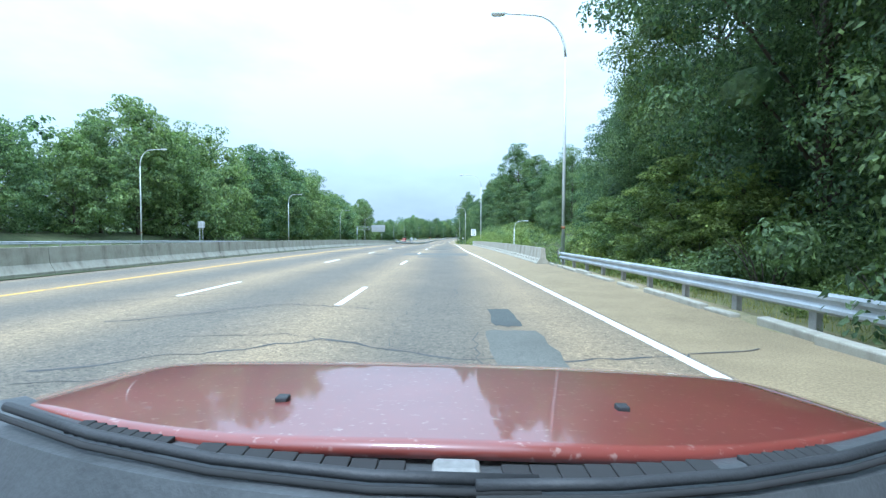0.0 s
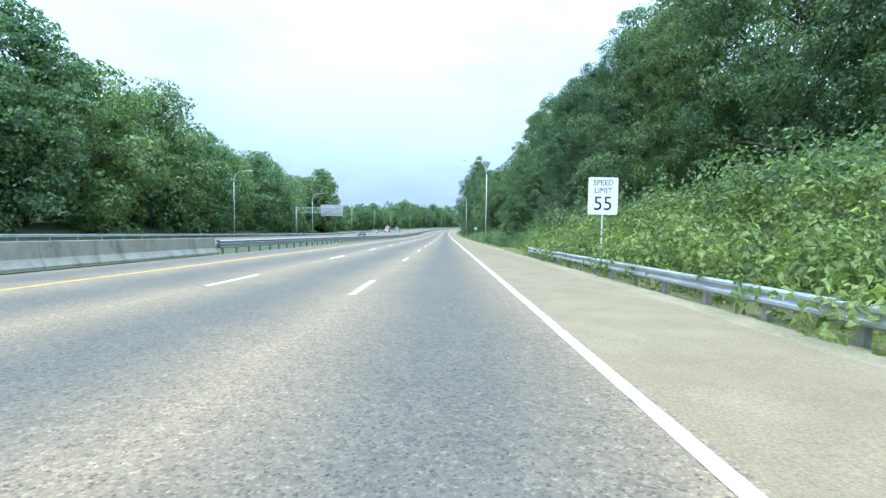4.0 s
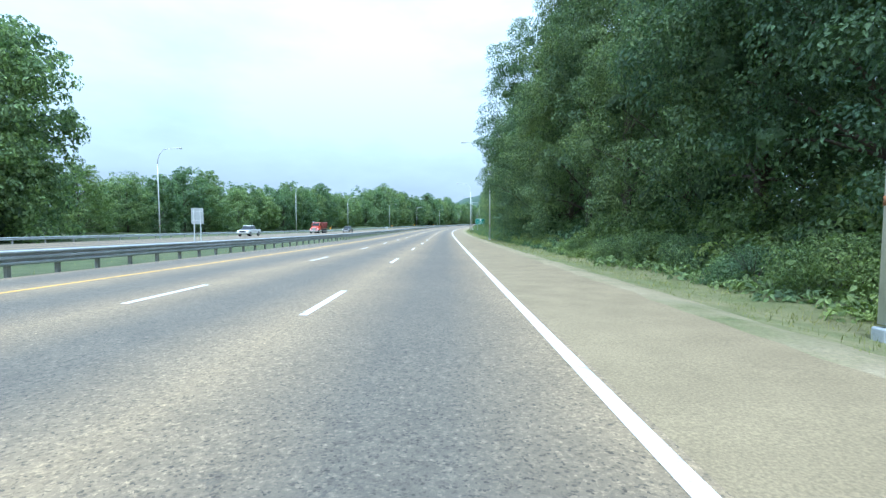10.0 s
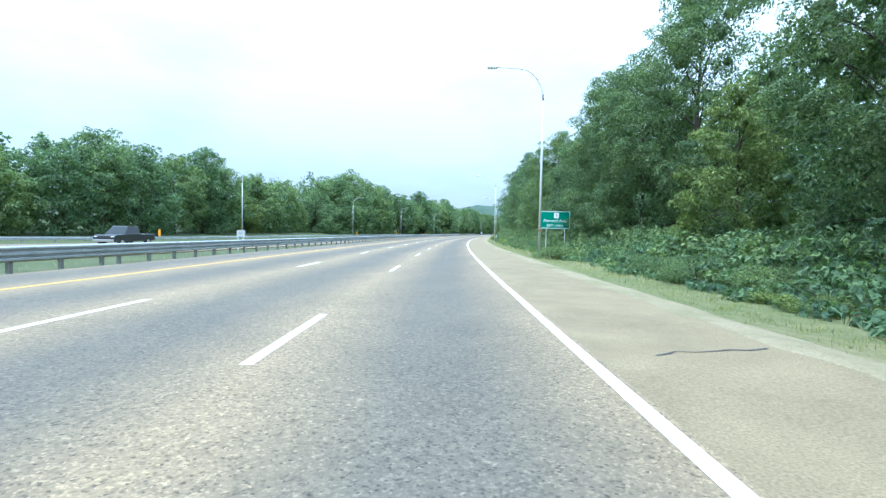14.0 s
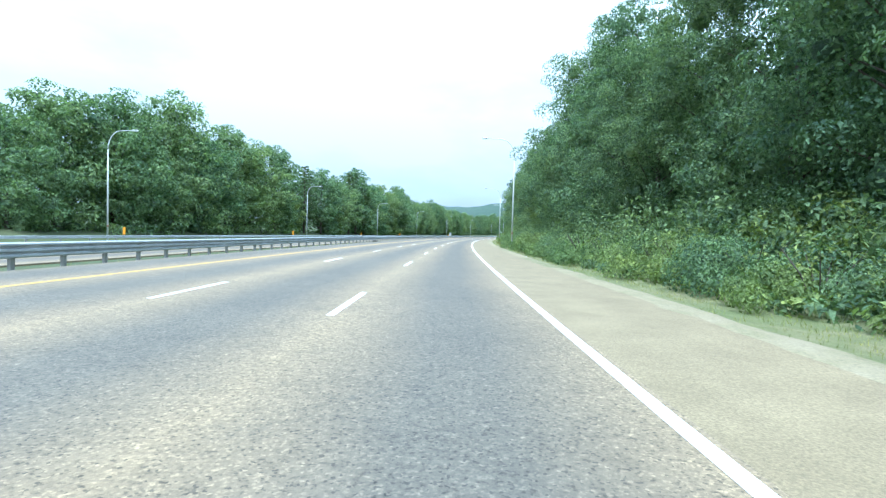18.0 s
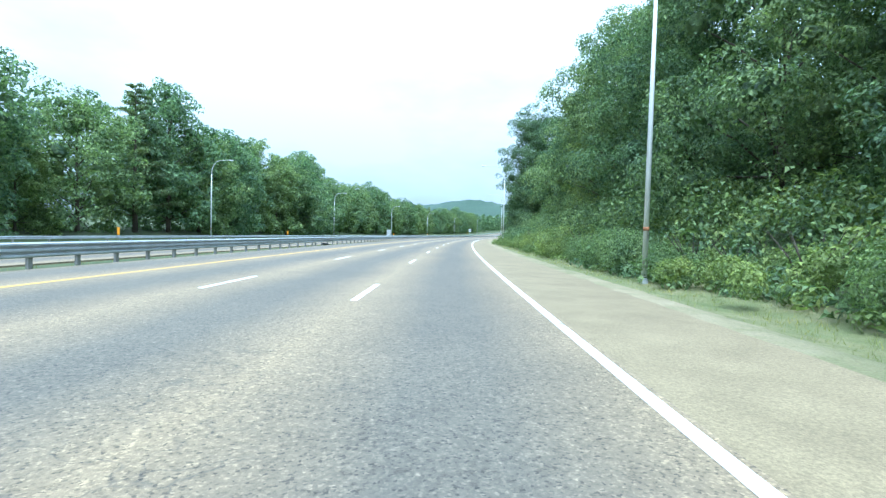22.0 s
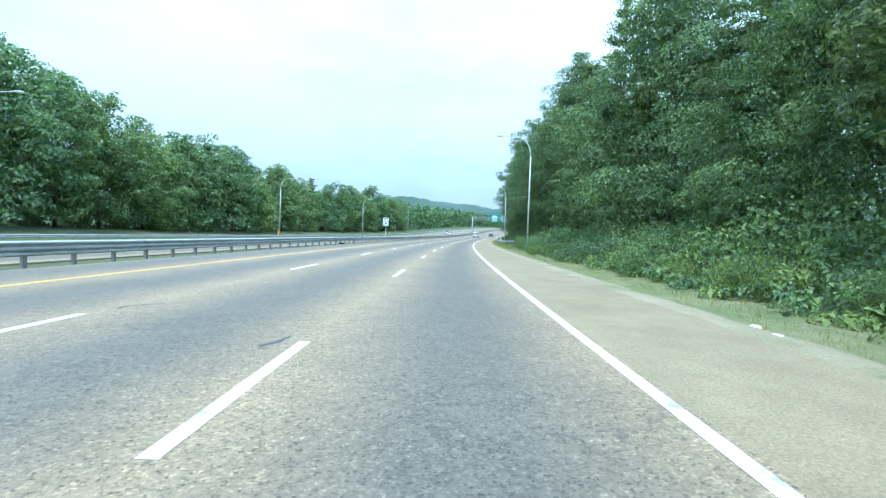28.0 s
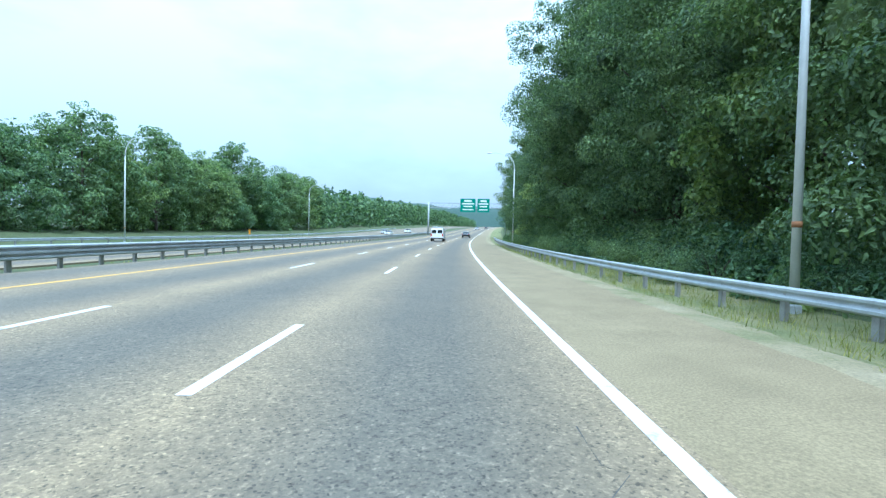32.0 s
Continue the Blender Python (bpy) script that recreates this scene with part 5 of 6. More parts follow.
for s, d in ((344.5, 5.8), (433, 6.5), (684, 5.9), (726, 5.9), (803, 5.9)):
    mk = thing("delineator", at(s, d, -0.25), "small white marker plate on a thin steel post", "marker post", "marker posts on the verge")
    part("post", box(-0.025, -0.015, -0.4, 0.025, 0.015, 1.2, 0.004), POST, mk)
    part("plate", plate(0.16, 0.36, 0.008, 0.03), WHITE_SIGN, mk, m=Matrix.Translation((0, -0.02, 1.25)))
for s in (412, 511, 564, 618, 669, 768, 829, 926):
    mk = thing("object_marker", at(s, -43.0, -0.25), "amber marker panel on a post behind the rail", "marker post", "amber marker panels")
    part("post", box(-0.03, -0.02, -0.4, 0.03, 0.02, 1.5, 0.004), POST, mk)
    part("panel", plate(0.34, 0.95, 0.01, 0.04), AMBER, mk, m=Matrix.Translation((0, -0.026, 1.45)))


def truss(x0, x1, z, tall, deep, mat, parent):
    """A box truss along x: four chords and its lacing, as parts."""
    for y in (-deep / 2, deep / 2):
        for zz in (z, z + tall):
            part("chord", tube([(x0, y, zz), (x1, y, zz)], 0.06, 8), mat, parent)
    n = max(2, round(abs(x1 - x0) / tall))
    lace = bmesh.new()
    for i in range(n):
        a, b = x0 + (x1 - x0) * i / n, x0 + (x1 - x0) * (i + 1) / n
        for y in (-deep / 2, deep / 2):
            add_tube(lace, [(a, y, z), ((a + b) / 2, y, z + tall)], 0.03, 6)
            add_tube(lace, [((a + b) / 2, y, z + tall), (b, y, z)], 0.03, 6)
        add_tube(lace, [(a, -deep / 2, z + tall), (a, deep / 2, z + tall)], 0.03, 6)
    part("lacing", lace, mat, parent)


cs = thing("cantilever_sign", at(243, -46.2, -0.2), "grey cantilever truss with a sign seen from behind", "overhead sign", "overhead signs")
part("column", tube([(0, 0, -0.3), (0, 0, 9.2)], [0.28, 0.22], 14), STEEL, cs)
truss(-0.3, 14.0, 7.2, 1.6, 1.0, STEEL, cs)
pn = part("panel", plate(6.8, 3.4, 0.05, 0.1), SIGN_BACK, cs, "bare aluminium sign back", m=Matrix.Translation((10.8, 0.65, 8.0)))
for i in range(11):
    part("rib", box(-3.35, -0.06, -1.6 + 0.32 * i - 0.02, 3.35, -0.03, -1.6 + 0.32 * i + 0.02), POLE, pn)

gt = thing("sign_gantry", at(970, 0, 0.0), "steel truss gantry across the highway with green signs", "overhead sign", "overhead signs")
for x in (-12.6, 9.4):
    for y in (-0.5, 0.5):
        part("column", tube([(x, y, -0.4), (x, y, 9.4)], 0.16, 12), STEEL, gt)
truss(-12.6, 9.4, 7.9, 1.3, 1.0, STEEL, gt)
for x, w in ((-1.3, 4.3), (3.1, 3.4)):
    pn = part("panel", plate(w, 3.8, 0.05, 0.12), GREEN_SIGN, gt, "green direction sign", m=Matrix.Translation((x, -0.65, 8.6)))
    for z, k, h in ((1.25, 0.5, 0.5), (0.45, 0.8, 0.35), (-0.3, 0.6, 0.35), (-1.2, 0.7, 0.3)):
        part("text_bar", box(-w * k / 2, -0.036, z - h / 2, w * k / 2, -0.03, z + h / 2), WHITE_SIGN, pn)

# the lower road's lamp beside the bridge
low = thing("side_road_lamp", at(71, 10.0, land(71, 10.0)), "street lamp of the lower road beside the bridge", "street lamp")
part("pole", tube([(0, 0, -0.2), (0, 0, 8.2)], [0.075, 0.05], 12), POLE, low)
part("arm", tube([(0, 0, 8.2), (0.15, 0, 8.9), (0.6, 0, 9.25), (1.5, 0, 9.35)], [0.048, 0.044, 0.04, 0.036], 10), POLE, low)
part("lamp_head", box(1.4, -0.15, 9.27, 2.05, 0.15, 9.43, 0.04), POLE, low)


# ---- rock cut ----
def rock_face(s0, s1, d0, tall, seed, label):
    """A blasted rock face: a folded, ledged sheet of stone with thickness, leaning back from the road."""
    verts, faces = [], []
    nu, nv = 132, 84
    for i in range(nu + 1):
        u = i / nu
        s = s0 + (s1 - s0) * u
        top = tall * (0.55 + 0.45 * math.sin(math.pi * (0.1 + 0.85 * u))) * (1 + 0.22 * noise.noise((s * 0.3, seed, 0)))
        for j in range(nv + 1):
            v = j / nv
            h = top * v
            q = Vector((s * 0.55, h * 0.75, seed))
            lean = h * 0.3 + 0.9 * noise.noise((s * 0.4, h * 0.3, seed + 3))
            block = 0.8 * noise.cell((s * 0.7 + lean, h * 0.14, seed)) + 0.5 * noise.cell((s * 1.4 + lean * 1.3, h * 0.22 + 0.4, seed + 5)) + 0.3 * noise.cell((s * 2.6 - lean, h * 0.3, seed + 9)) + 0.16 * noise.cell((s * 5.1 + 2 * lean, h * 0.45, seed + 11))
            d = d0 + 0.1 * h + 1.6 * v**5 - block + 0.7 * noise.noise(q) + 0.25 * noise.noise(q * 4)
            verts.append(P(s + 0.3 * noise.noise(q * 2 + Vector((9, 0, 0))), d, land(s, d0 - 1.5) - 0.4 + h))
    for i in range(nu + 1):
        s = s0 + (s1 - s0) * i / nu
        verts.append(P(s, d0 + 9, 0) + Vector((0, 0, verts[i * (nv + 1) + nv].z - P(s, 0).z)))
    o = (nu + 1) * (nv + 1)
    rock = thing("rock_face", at(s0, d0, 0), label, "rock", "rock outcrops")
    for a, b in ((0, nu // 3), (nu // 3, 2 * nu // 3), (2 * nu // 3, nu)):
        faces = []
        for i in range(a, b):
            for j in range(nv):
                k = i * (nv + 1) + j
                faces.append((k, k + 1, k + nv + 2, k + nv + 1))
            faces.append((i * (nv + 1) + nv, o + i, o + i + 1, (i + 1) * (nv + 1) + nv))
        used = sorted({k for f in faces for k in f})
        turn = {k: n for n, k in enumerate(used)}
        part("rock_block", mesh_of("rock_block", [verts[k] for k in used], [tuple(turn[k] for k in f) for f in faces], ROCK), None, rock, m=at(s0, d0, 0).inverted())



rock_face(173, 190, 13.6, 8.8, 2, "grey blasted rock face streaked with rust above bushes")
rock_face(150, 157.5, 13.2, 5.6, 4, "dark grey rock face half hidden behind weeds and trees")
rock_face(199, 211, 13.8, 9.5, 8, "rust-stained rock outcrop half hidden by trees")
rock_face(66, 80, 19, 5.0, 5, "pale grey rock outcrop below the bridge")


# ---- vehicles ----
def car_paint(name, c):
    m, n, l, b = material(name, 0.3)
    col = ramp_node(n, l, noise_node(n, l, 3, 4), ((0.3, tuple(v * 0.85 for v in c)), (0.7, tuple(min(1, v * 1.12) for v in c))))
    l.new(col, b.inputs["Base Color"])
    b.inputs["Coat Weight"].default_value, b.inputs["Coat Roughness"].default_value = 0.8, 0.06
    return m


GLASS = plain("dark_car_glass", (0.02, 0.024, 0.026), 0.06, 0, 0.1)
TYRE = plain("tyre_rubber", (0.025, 0.025, 0.025), 0.9, 0, 0.2)
CHROME = plain("wheel_alloy", (0.5, 0.5, 0.5), 0.35, 0.8, 0.1)
BLACK_TRIM = plain("black_plastic", (0.03, 0.031, 0.033), 0.6, 0, 0.25, 8, 0.1)
RED_LENS, CLEAR_LENS = plain("red_lamp_lens", (0.4, 0.02, 0.02), 0.2), plain("clear_lamp_lens", (0.7, 0.7, 0.68), 0.15)
WHITE_PAINT, NAVY, BLACK_CAR = car_paint("white_car_paint", (0.75, 0.76, 0.76)), car_paint("navy_car_paint", (0.02, 0.03, 0.05)), car_paint("black_car_paint", (0.02, 0.021, 0.023))
SILVER, TRUCK_RED, BIN_RED = car_paint("silver_car_paint", (0.5, 0.51, 0.52)), car_paint("truck_red_paint", (0.55, 0.07, 0.03)), plain("dusty_red_steel", (0.3, 0.09, 0.07), 0.7, 0.1, 0.3, 1.5)


def prism(outline, half, tuck=0.0, from_z=0.0, bevel=0.05):
    """A side outline of (y, z) points given width; above from_z the sides lean in by tuck for each metre."""
    bm = bmesh.new()
    w = lambda z: half - tuck * max(0.0, z - from_z)
    a = [bm.verts.new((-w(z), y, z)) for y, z in outline]
    b = [bm.verts.new((w(z), y, z)) for y, z in outline]
    bm.faces.new(a)
    bm.faces.new(b[::-1])
    for i in range(len(outline)):
        j = (i + 1) % len(outline)
        bm.faces.new((a[i], b[i], b[j], a[j]))
    bmesh.ops.recalc_face_normals(bm, faces=bm.faces)
    if bevel:
        bmesh.ops.bevel(bm, geom=list(bm.edges), offset=bevel, segments=2, affect="EDGES", profile=0.5)
    return bm


def wheel(parent, x, y, r, wide=0.22):
    t = tube([(x - wide / 2, y, r), (x - wide / 2 + 0.03, y, r), (x + wide / 2 - 0.03, y, r), (x + wide / 2, y, r)], [r * 0.9, r, r, r * 0.9], 22)
    ob = part("tyre", t, TYRE, parent)
    side = 1 if x > 0 else -1
    part("rim", tube([(x + side * (wide / 2 - 0.04), y, r), (x + side * (wide / 2 + 0.012), y, r)], [r * 0.62, r * 0.5], 16), CHROME, ob)


def lamps(car, half, y_front, y_rear, z, size=(0.3, 0.14)):
    for side in (-1, 1):
        x = side * (half - size[0] * 0.62)
        part("headlight", box(x - size[0] / 2, y_front - 0.05, z - size[1] / 2, x + size[0] / 2, y_front + 0.025, z + size[1] / 2, 0.03), CLEAR_LENS, car)
        part("taillight", box(x - size[0] / 2, y_rear - 0.025, z - size[1] / 2 + 0.05, x + size[0] / 2, y_rear + 0.05, z + size[1] / 2 + 0.08, 0.03), RED_LENS, car)


def sedan(m, paint, label):
    car = thing("car", m, label, "car", "vehicles on the highway")
    body = part("body", prism([(-2.25, 0.3), (-2.3, 0.75), (-2.15, 0.95), (-1.3, 1.0), (0.9, 0.98), (2.05, 0.8), (2.28, 0.6), (2.25, 0.28)], 0.9, 0.12, 0.7), paint, car)
    part("cabin", prism([(-1.75, 0.95), (-1.05, 1.38), (-0.1, 1.45), (0.55, 1.38), (1.25, 0.95)], 0.82, 0.4, 0.95, 0.04), GLASS, car, "dark glass")
    part("roof", prism([(-1.0, 1.38), (-0.1, 1.46), (0.5, 1.4), (0.45, 1.35), (-0.95, 1.33)], 0.66, 0, 2, 0.015), paint, car)
    part("bumper", box(-0.86, 2.2, 0.3, 0.86, 2.34, 0.52, 0.05), paint, car)
    part("grille", box(-0.4, 2.28, 0.55, 0.4, 2.32, 0.68, 0.015), BLACK_TRIM, car)
    for x in (-0.8, 0.8):
        for y in (-1.4, 1.4):
            wheel(car, x, y, 0.33)
    lamps(car, 0.88, 2.22, -2.26, 0.68)
    return car


def pickup(m, paint, label):
    car = thing("pickup_truck", m, label, "pickup truck", "vehicles on the highway")
    part("body", prism([(-2.8, 0.5), (-2.8, 1.15), (-0.75, 1.15), (-0.7, 1.2), (1.0, 1.2), (2.6, 1.08), (2.8, 0.9), (2.8, 0.45)], 0.98, 0.08, 0.8), paint, car)
    part("bed_floor", box(-0.85, -2.7, 1.14, 0.85, -0.85, 1.165), BLACK_TRIM, car)
    part("cabin", prism([(-0.75, 1.15), (-0.6, 1.8), (0.75, 1.84), (1.45, 1.15)], 0.92, 0.25, 1.2, 0.05), GLASS, car, "dark glass")
    part("roof", prism([(-0.62, 1.76), (-0.6, 1.86), (0.7, 1.89), (0.8, 1.78)], 0.76, 0, 3, 0.02), paint, car)
    part("bumper", box(-0.95, 2.74, 0.45, 0.95, 2.92, 0.68, 0.05), CHROME, car)
    part("grille", box(-0.55, 2.78, 0.72, 0.55, 2.83, 1.0, 0.02), BLACK_TRIM, car)
    for x in (-0.88, 0.88):
        for y in (-1.75, 1.8):
            wheel(car, x, y, 0.4, 0.26)
    lamps(car, 0.95, 2.76, -2.8, 0.88)
    return car


def work_van(m):
    van = thing("van", m, "white work van with ladders on its roof rack", "van", "vehicles on the highway")
    part("body", prism([(-2.6, 0.4), (-2.62, 1.2), (-2.5, 2.02), (1.1, 2.05), (1.75, 1.3), (2.5, 1.12), (2.65, 0.8), (2.62, 0.4)], 0.98, 0.1, 1.0, 0.06), WHITE_PAINT, van)
    part("windscreen", prism([(1.08, 1.98), (1.2, 1.99), (1.82, 1.32), (1.7, 1.3)], 0.8, 0.05, 1.3, 0.01), GLASS, van, "dark glass")
    for x in (-0.46, 0.46):
        part("rear_window", box(x - 0.34, -2.625, 1.25, x + 0.34, -2.56, 1.75, 0.02), GLASS, van, "dark glass")
    part("bumper", box(-0.95, -2.74, 0.4, 0.95, -2.58, 0.58, 0.04), BLACK_TRIM, van)
    part("number_plate", box(-0.18, -2.66, 0.86, 0.18, -2.615, 1.02, 0.01), WHITE_SIGN, van)
    for x in (-0.88, 0.88):
        for y in (-1.6, 1.75):
            wheel(van, x, y, 0.36, 0.24)
    lamps(van, 0.96, 2.6, -2.62, 0.95, (0.16, 0.36))
    for y in (-2.1, -0.6, 0.8):
        part("rack_bar", tube([(-0.8, y, 2.0), (-0.8, y, 2.2), (0.8, y, 2.2), (0.8, y, 2.0)], 0.025, 8), STEEL, van)
    for x0 in (-0.55, 0.1):
        ladder = bmesh.new()
        for x in (x0, x0 + 0.42):
            add_box(ladder, x - 0.02, -2.5, 2.22, x + 0.02, 1.4, 2.31)
        for k in range(13):
            add_tube(ladder, [(x0, -2.4 + 0.3 * k, 2.265), (x0 + 0.42, -2.4 + 0.3 * k, 2.265)], 0.015, 6)
        part("ladder", ladder, STEEL, van)
    return van


def dump_truck(m):
    t = thing("dump_truck", m, "red dump truck with a ribbed dusty red bin", "truck", "vehicles on the highway")
    part("chassis", box(-0.45, -4.3, 0.75, 0.45, 3.4, 1.05, 0.03), BLACK_TRIM, t)
    part("cab", prism([(0.95, 0.8), (0.95, 2.7), (1.15, 2.85), (2.0, 2.8), (2.3, 2.0), (2.35, 0.8)], 1.1, 0.05, 1.5, 0.07), TRUCK_RED, t)
    part("bonnet", prism([(2.3, 0.85), (2.3, 1.95), (3.6, 1.65), (3.85, 1.4), (3.85, 0.7)], 0.85, 0.2, 1.2, 0.08), TRUCK_RED, t)
    part("windscreen", prism([(2.04, 2.66), (2.1, 2.7), (2.38, 2.0), (2.3, 1.98)], 0.95, 0, 3, 0.01), GLASS, t, "dark glass")
    for x in (-1.08, 1.08):
        part("side_window", box(x - 0.03, 1.25, 1.95, x + 0.03, 2.0, 2.6, 0.02), GLASS, t, "dark glass")
        part("fender", prism([(2.35, 0.9), (2.5, 1.25), (3.0, 1.4), (3.5, 1.25), (3.7, 0.9)], 0.22, 0, 9, 0.04), TRUCK_RED, t, m=Matrix.Translation((x * 0.9, 0, 0)))
        part("headlight", box(x * 0.72 - 0.13, 3.8, 1.0, x * 0.72 + 0.13, 3.9, 1.22, 0.03), CLEAR_LENS, t)
    part("grille", box(-0.5, 3.82, 0.85, 0.5, 3.9, 1.5, 0.03), CHROME, t)
    part("bumper", box(-1.15, 3.85, 0.5, 1.15, 4.05, 0.8, 0.04), CHROME, t)
    bin_bm = prism([(0.75, 2.9), (0.4, 1.2), (-4.4, 1.2), (-4.5, 2.9)], 1.22, 0, 9, 0.04)
    tub = part("bin", bin_bm, BIN_RED, t, "dusty ribbed red steel bin")
    for x in (-1.25, 1.25):
        for k in range(11):
            part("rib", box(x - 0.05, -4.3 + 0.44 * k, 1.25, x + 0.05, -4.2 + 0.44 * k, 2.82, 0.015), BIN_RED, tub)
    part("exhaust_stack", tube([(0.95, 0.8, 1.0), (0.95, 0.8, 3.2)], 0.07, 10), CHROME, t)
    for x in (-1.0, 1.0):
        for y in (3.0, -0.6, -1.75, -2.9, -3.95):
            wheel(t, x, y, 0.5, 0.3)
    return t


work_van(at(909, -3.5, 0.01))
sedan(at(946, -0.4, 0.01), BLACK_CAR, "black car driving on towards the gantry")
sedan(at(249, -27, 0.01, 180), NAVY, "dark blue car on the opposite carriageway")
pickup(at(329, -34.5, 0.01, 180), WHITE_PAINT, "white pickup truck on the opposite carriageway")
dump_truck(at(372, -34.5, 0.01, 180))
pickup(at(389, -30.6, 0.01, 180), BLACK_CAR, "black pickup truck on the opposite carriageway")
for s, d, c, lab in ((978, -26, WHITE_PAINT, "white car on the far opposite carriageway"), (990, -30, SILVER, "silver car on the far opposite carriageway"), (1005, -25, WHITE_PAINT, "white car on the far opposite carriageway"),
                     (1080, -3.6, SILVER, "silver car far ahead on the climb"), (1115, -0.3, BLACK_CAR, "dark car far ahead on the climb")):
    sedan(at(s, d, 0.01, 180 if d < -10 else 0), c, lab)


# ---- the car that carries the camera, standing where the drive begins ----
def red_paint():
    m, n, l, b = material("hazed_red_paint", 0.35)
    # Red greyed slightly: the windscreen's haze is put into the paint.
    col = ramp_node(n, l, noise_node(n, l, 2.2, 5), ((0.3, (0.17, 0.04, 0.03)), (0.7, (0.23, 0.055, 0.042))))
    dust = noise_node(n, l, 60, 2)
    col = mix_node(n, l, ramp_node(n, l, dust, ((0.62, (0, 0, 0)), (0.75, (0.35, 0.35, 0.35)))), col, (0.5, 0.42, 0.36))
    l.new(col, b.inputs["Base Color"])
    b.inputs["Coat Weight"].default_value, b.inputs["Coat Roughness"].default_value = 1.0, 0.03
    return m


COWL_GREY = plain("dusty_cowl_plastic", (0.07, 0.075, 0.078), 0.55, 0, 0.3, 7, 0.1)


def ego_car():
    car = thing("red_car", at(0, 0.03, 0.0) @ pose(0, 0, 0, 0, 1.2, 0), "front of a dusty red car with black cowl", "car")
    paint = red_paint()

    def bonnet_z(x, y):
        k = (y - 0.655) / 0.805
        return 1.05 - 0.085 * k - 0.3 * max(0, k - 0.75) ** 2 - 0.02 * (abs(x) / 0.85) ** 2 - 0.5 * max(0, abs(x) - 0.72) ** 2 + 0.006 * math.cos(x * 7) * (1 - k)

    verts, faces = [], []
    nx, ny = 48, 26
    for j in range(ny + 1):
        v = j / ny
        for i in range(nx + 1):
            u = i / nx * 2 - 1
            x = u * (0.87 + 0.04 * v)
            rear = 0.655 + 0.26 * u * u
            y = rear + v * (1.46 - 0.16 * abs(u) ** 3 - rear)
            verts.append((x, y, bonnet_z(x, y)))
    for j in range(ny):
        for i in range(nx):
            k = j * (nx + 1) + i
            faces.append((k, k + 1, k + nx + 2, k + nx + 1))
    me = mesh_of("bonnet", verts, faces, paint, True)
    hood = part("bonnet", me, None, car)
    thick = hood.modifiers.new("sheet", "SOLIDIFY")
    thick.thickness = 0.02
    for x in (-0.335, 0.325):
        part("washer_nozzle", box(x - 0.012, 0.9, bonnet_z(x, 0.91) - 0.005, x + 0.012, 0.925, bonnet_z(x, 0.91) + 0.01, 0.003), BLACK_TRIM, hood)
    for side in (-1, 1):
        wing = [(0.0, 0.5), (0.0, 1.0), (0.6, 0.98), (1.2, 0.9), (1.42, 0.72), (1.45, 0.4), (1.34, 0.36), (1.24, 0.58), (1.0, 0.72), (0.74, 0.6), (0.64, 0.36), (0.0, 0.34)]
        part("wing", prism(wing, 0.03, 0, 9, 0.012), paint, car, m=Matrix.Translation((side * 0.88, 0, -0.02)))
        wheel(car, side * 0.76, 1.0, 0.33, 0.2)
        part("headlight", box(side * 0.6 - 0.15, 1.32, 0.66, side * 0.6 + 0.15, 1.42, 0.82, 0.03), CLEAR_LENS, car)
    part("bumper", box(-0.82, 1.4, 0.3, 0.82, 1.54, 0.62, 0.06), paint, car)
    part("grille", box(-0.42, 1.36, 0.64, 0.42, 1.43, 0.8, 0.02), BLACK_TRIM, car)
    part("bulkhead", box(-0.8, 0.1, 0.25, 0.8, 0.2, 0.9, 0.02), BLACK_TRIM, car)
    part("floor_pan", box(-0.6, 0.1, 0.2, 0.6, 1.4, 0.28, 0.02), BLACK_TRIM, car)
    cowl = bmesh.new()
    n = 24
    grid = []
    for i in range(n + 1):
        u = i / n * 2 - 1
        x = u * 0.87
        bow = 0.26 * u * u
        grid.append([cowl.verts.new((x, 0.685 + bow, 1.02 - 0.02 * u * u)), cowl.verts.new((x, 0.625 + bow, 1.032 - 0.02 * u * u)), cowl.verts.new((x, 0.55 + bow, 1.03 - 0.02 * u * u)), cowl.verts.new((x, 0.5 + bow, 0.9))])
    for a, b in zip(grid, grid[1:]):
        for k in range(3):
            cowl.faces.new((a[k], b[k], b[k + 1], a[k + 1]))
    cw = part("cowl", cowl, COWL_GREY, car, "dusty grey plastic cowl below the windscreen")
    # Black blocks that stand for the shaded slots recessed in the cowl.
    for x0, x1 in ((-0.62, -0.43), (-0.38, -0.07), (0.06, 0.37), (0.42, 0.6)):
        n_slot = 8
        for k in range(n_slot):
            a = x0 + (x1 - x0) * k / n_slot
            bow = 0.26 * (a / 0.87) ** 2
            part("shaded_cowl_slot", box(a, 0.6 + bow, 1.026 - 0.02 * (a / 0.87) ** 2, a + (x1 - x0) / n_slot - 0.002, 0.645 + bow, 1.036 - 0.02 * (a / 0.87) ** 2, 0.002), TYRE, cw)
    part("washer_cap", box(-0.035, 0.6, 1.025, 0.03, 0.64, 1.047, 0.008), POST, cw)
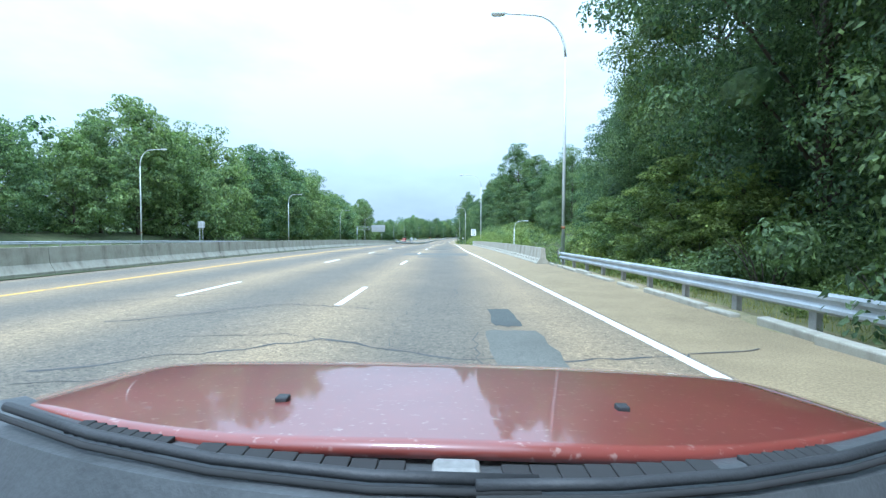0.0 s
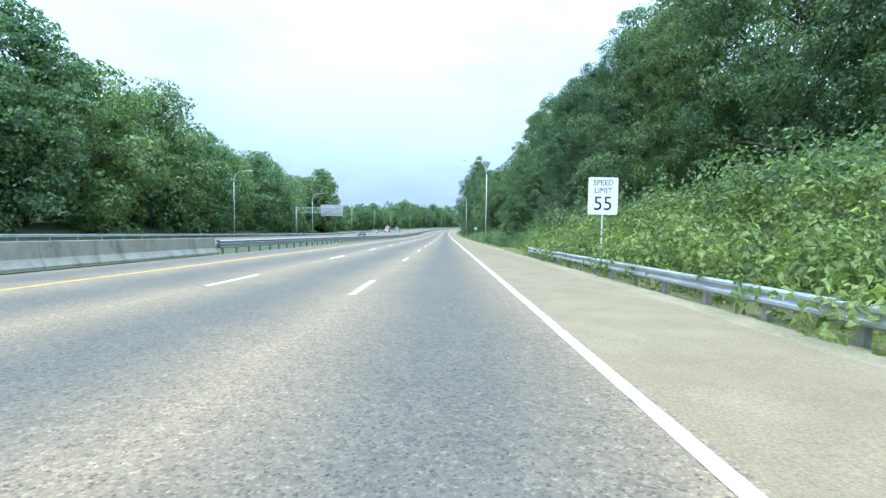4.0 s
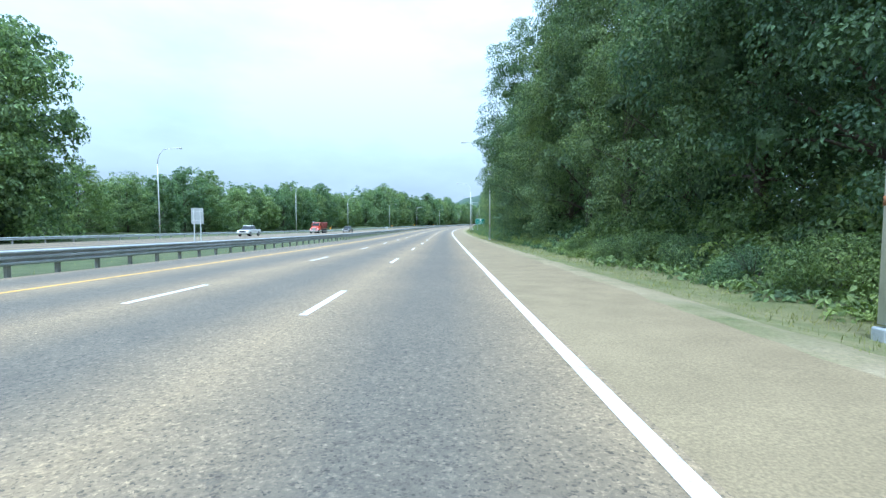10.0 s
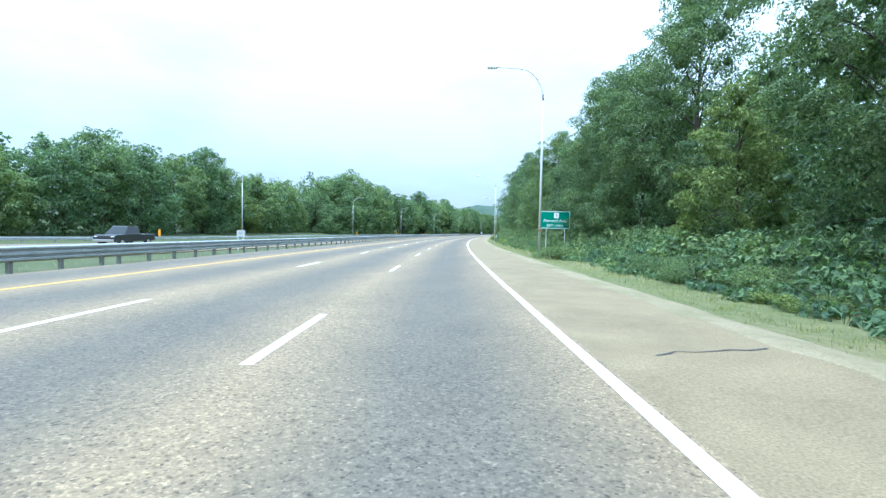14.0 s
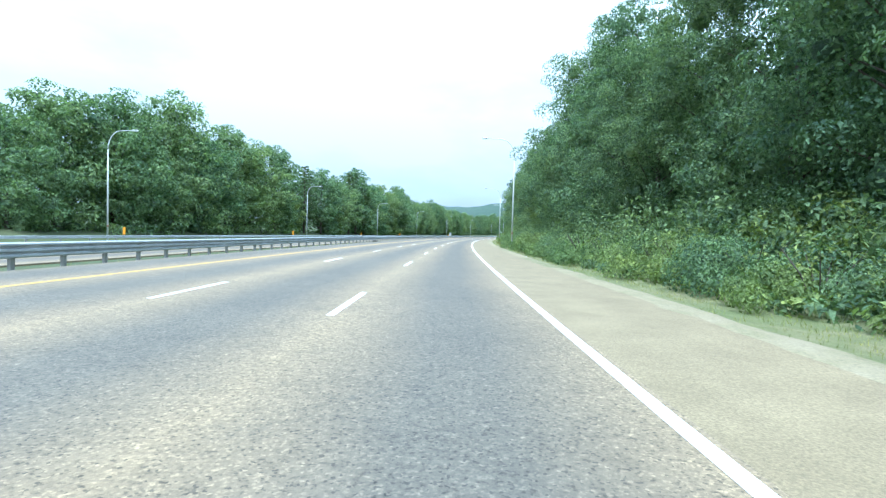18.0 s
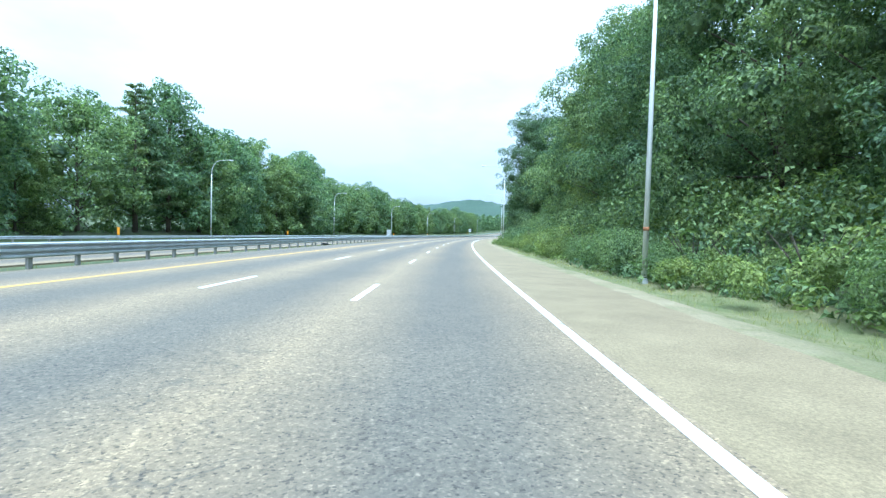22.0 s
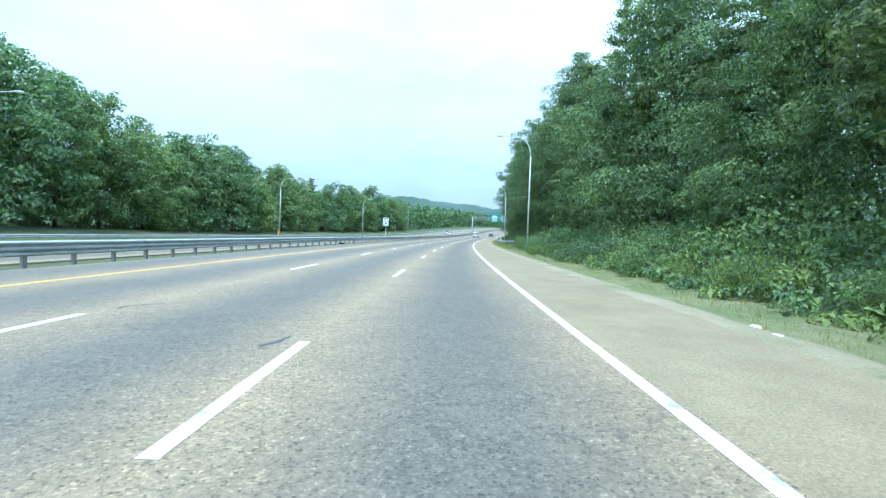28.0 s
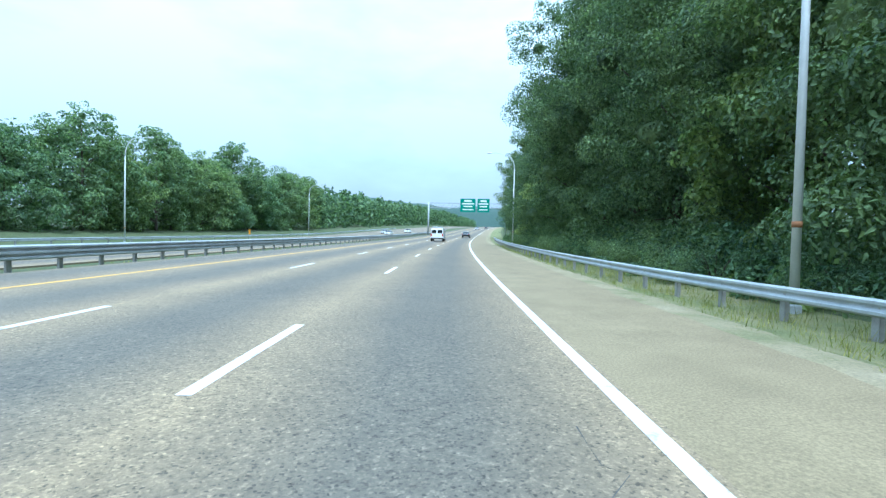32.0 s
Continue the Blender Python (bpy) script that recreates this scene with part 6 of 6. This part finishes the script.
    for x0, x1, y0 in ((-0.75, 0.1, 0.582), (0.02, 0.72, 0.57)):
        pts = [(x0 + (x1 - x0) * k, y0 + 0.26 * ((x0 + (x1 - x0) * k) / 0.87) ** 2, 1.045) for k in (0, 0.25, 0.5, 0.75, 1)]
        wa = part("wiper_arm", tube(pts, 0.008, 8), BLACK_TRIM, car)
        part("wiper_blade", tube([(a, b - 0.018, c - 0.008) for a, b, c in pts], 0.005, 6), TYRE, wa)


ego_car()


# ---- litter on the verge ----
def litter():
    r = np.random.default_rng(77)
    for s, d in ((140.8, 4.9), (138.5, 4.6), (138.8, 5.0), (142.6, 6.1), (161.5, 5.4), (163.2, 6.5), (173, 6.3), (187, 5.6), (226, 5.2), (331, 4.9), (433.5, 5.9), (434, 5.5), (486, 5.0), (655, 4.9), (672, 5.3), (733, 4.9), (734, 5.2), (152, -12.9), (233, -12.9), (795, 5.2), (541, 5.0)):
        bm = bmesh.new()
        bmesh.ops.create_icosphere(bm, subdivisions=2, radius=0.085)
        for v in bm.verts:
            v.co *= 1 + 0.7 * noise.noise(v.co * 14 + Vector((s, d, 0)))
            v.co.z = max(v.co.z * 0.55, -0.03)
        ob = tagged(part("litter", bm, WHITE_SIGN), "crumpled white litter on the verge", "litter", "litter on the verge")
        ob.matrix_basis = at(s, d, land(s, d) + 0.03 if d > 0 else -0.06, r.uniform(0, 360))
    tub = thing("bucket", at(433, 7.4, land(433, 7.4)), "white plastic bucket lying on the verge", "bucket")
    part("shell", tube([(0, -0.13, 0.11), (0, 0.13, 0.11)], [0.1, 0.115], 18), WHITE_SIGN, tub)
    for s, d in ((522.5, -12.9), (606, -12.85), (776.5, -12.85)):
        ob = tagged(part("tyre_scrap", tube([(-0.7, 0, 0.06), (-0.2, 0.12, 0.14), (0.4, 0.06, 0.1), (0.75, -0.08, 0.05)], [0.05, 0.1, 0.1, 0.04], 8), TYRE), "torn black tyre scrap below the rail", "tyre scrap", "tyre scraps")
        ob.matrix_basis = at(s, d, -0.03, 78)


litter()
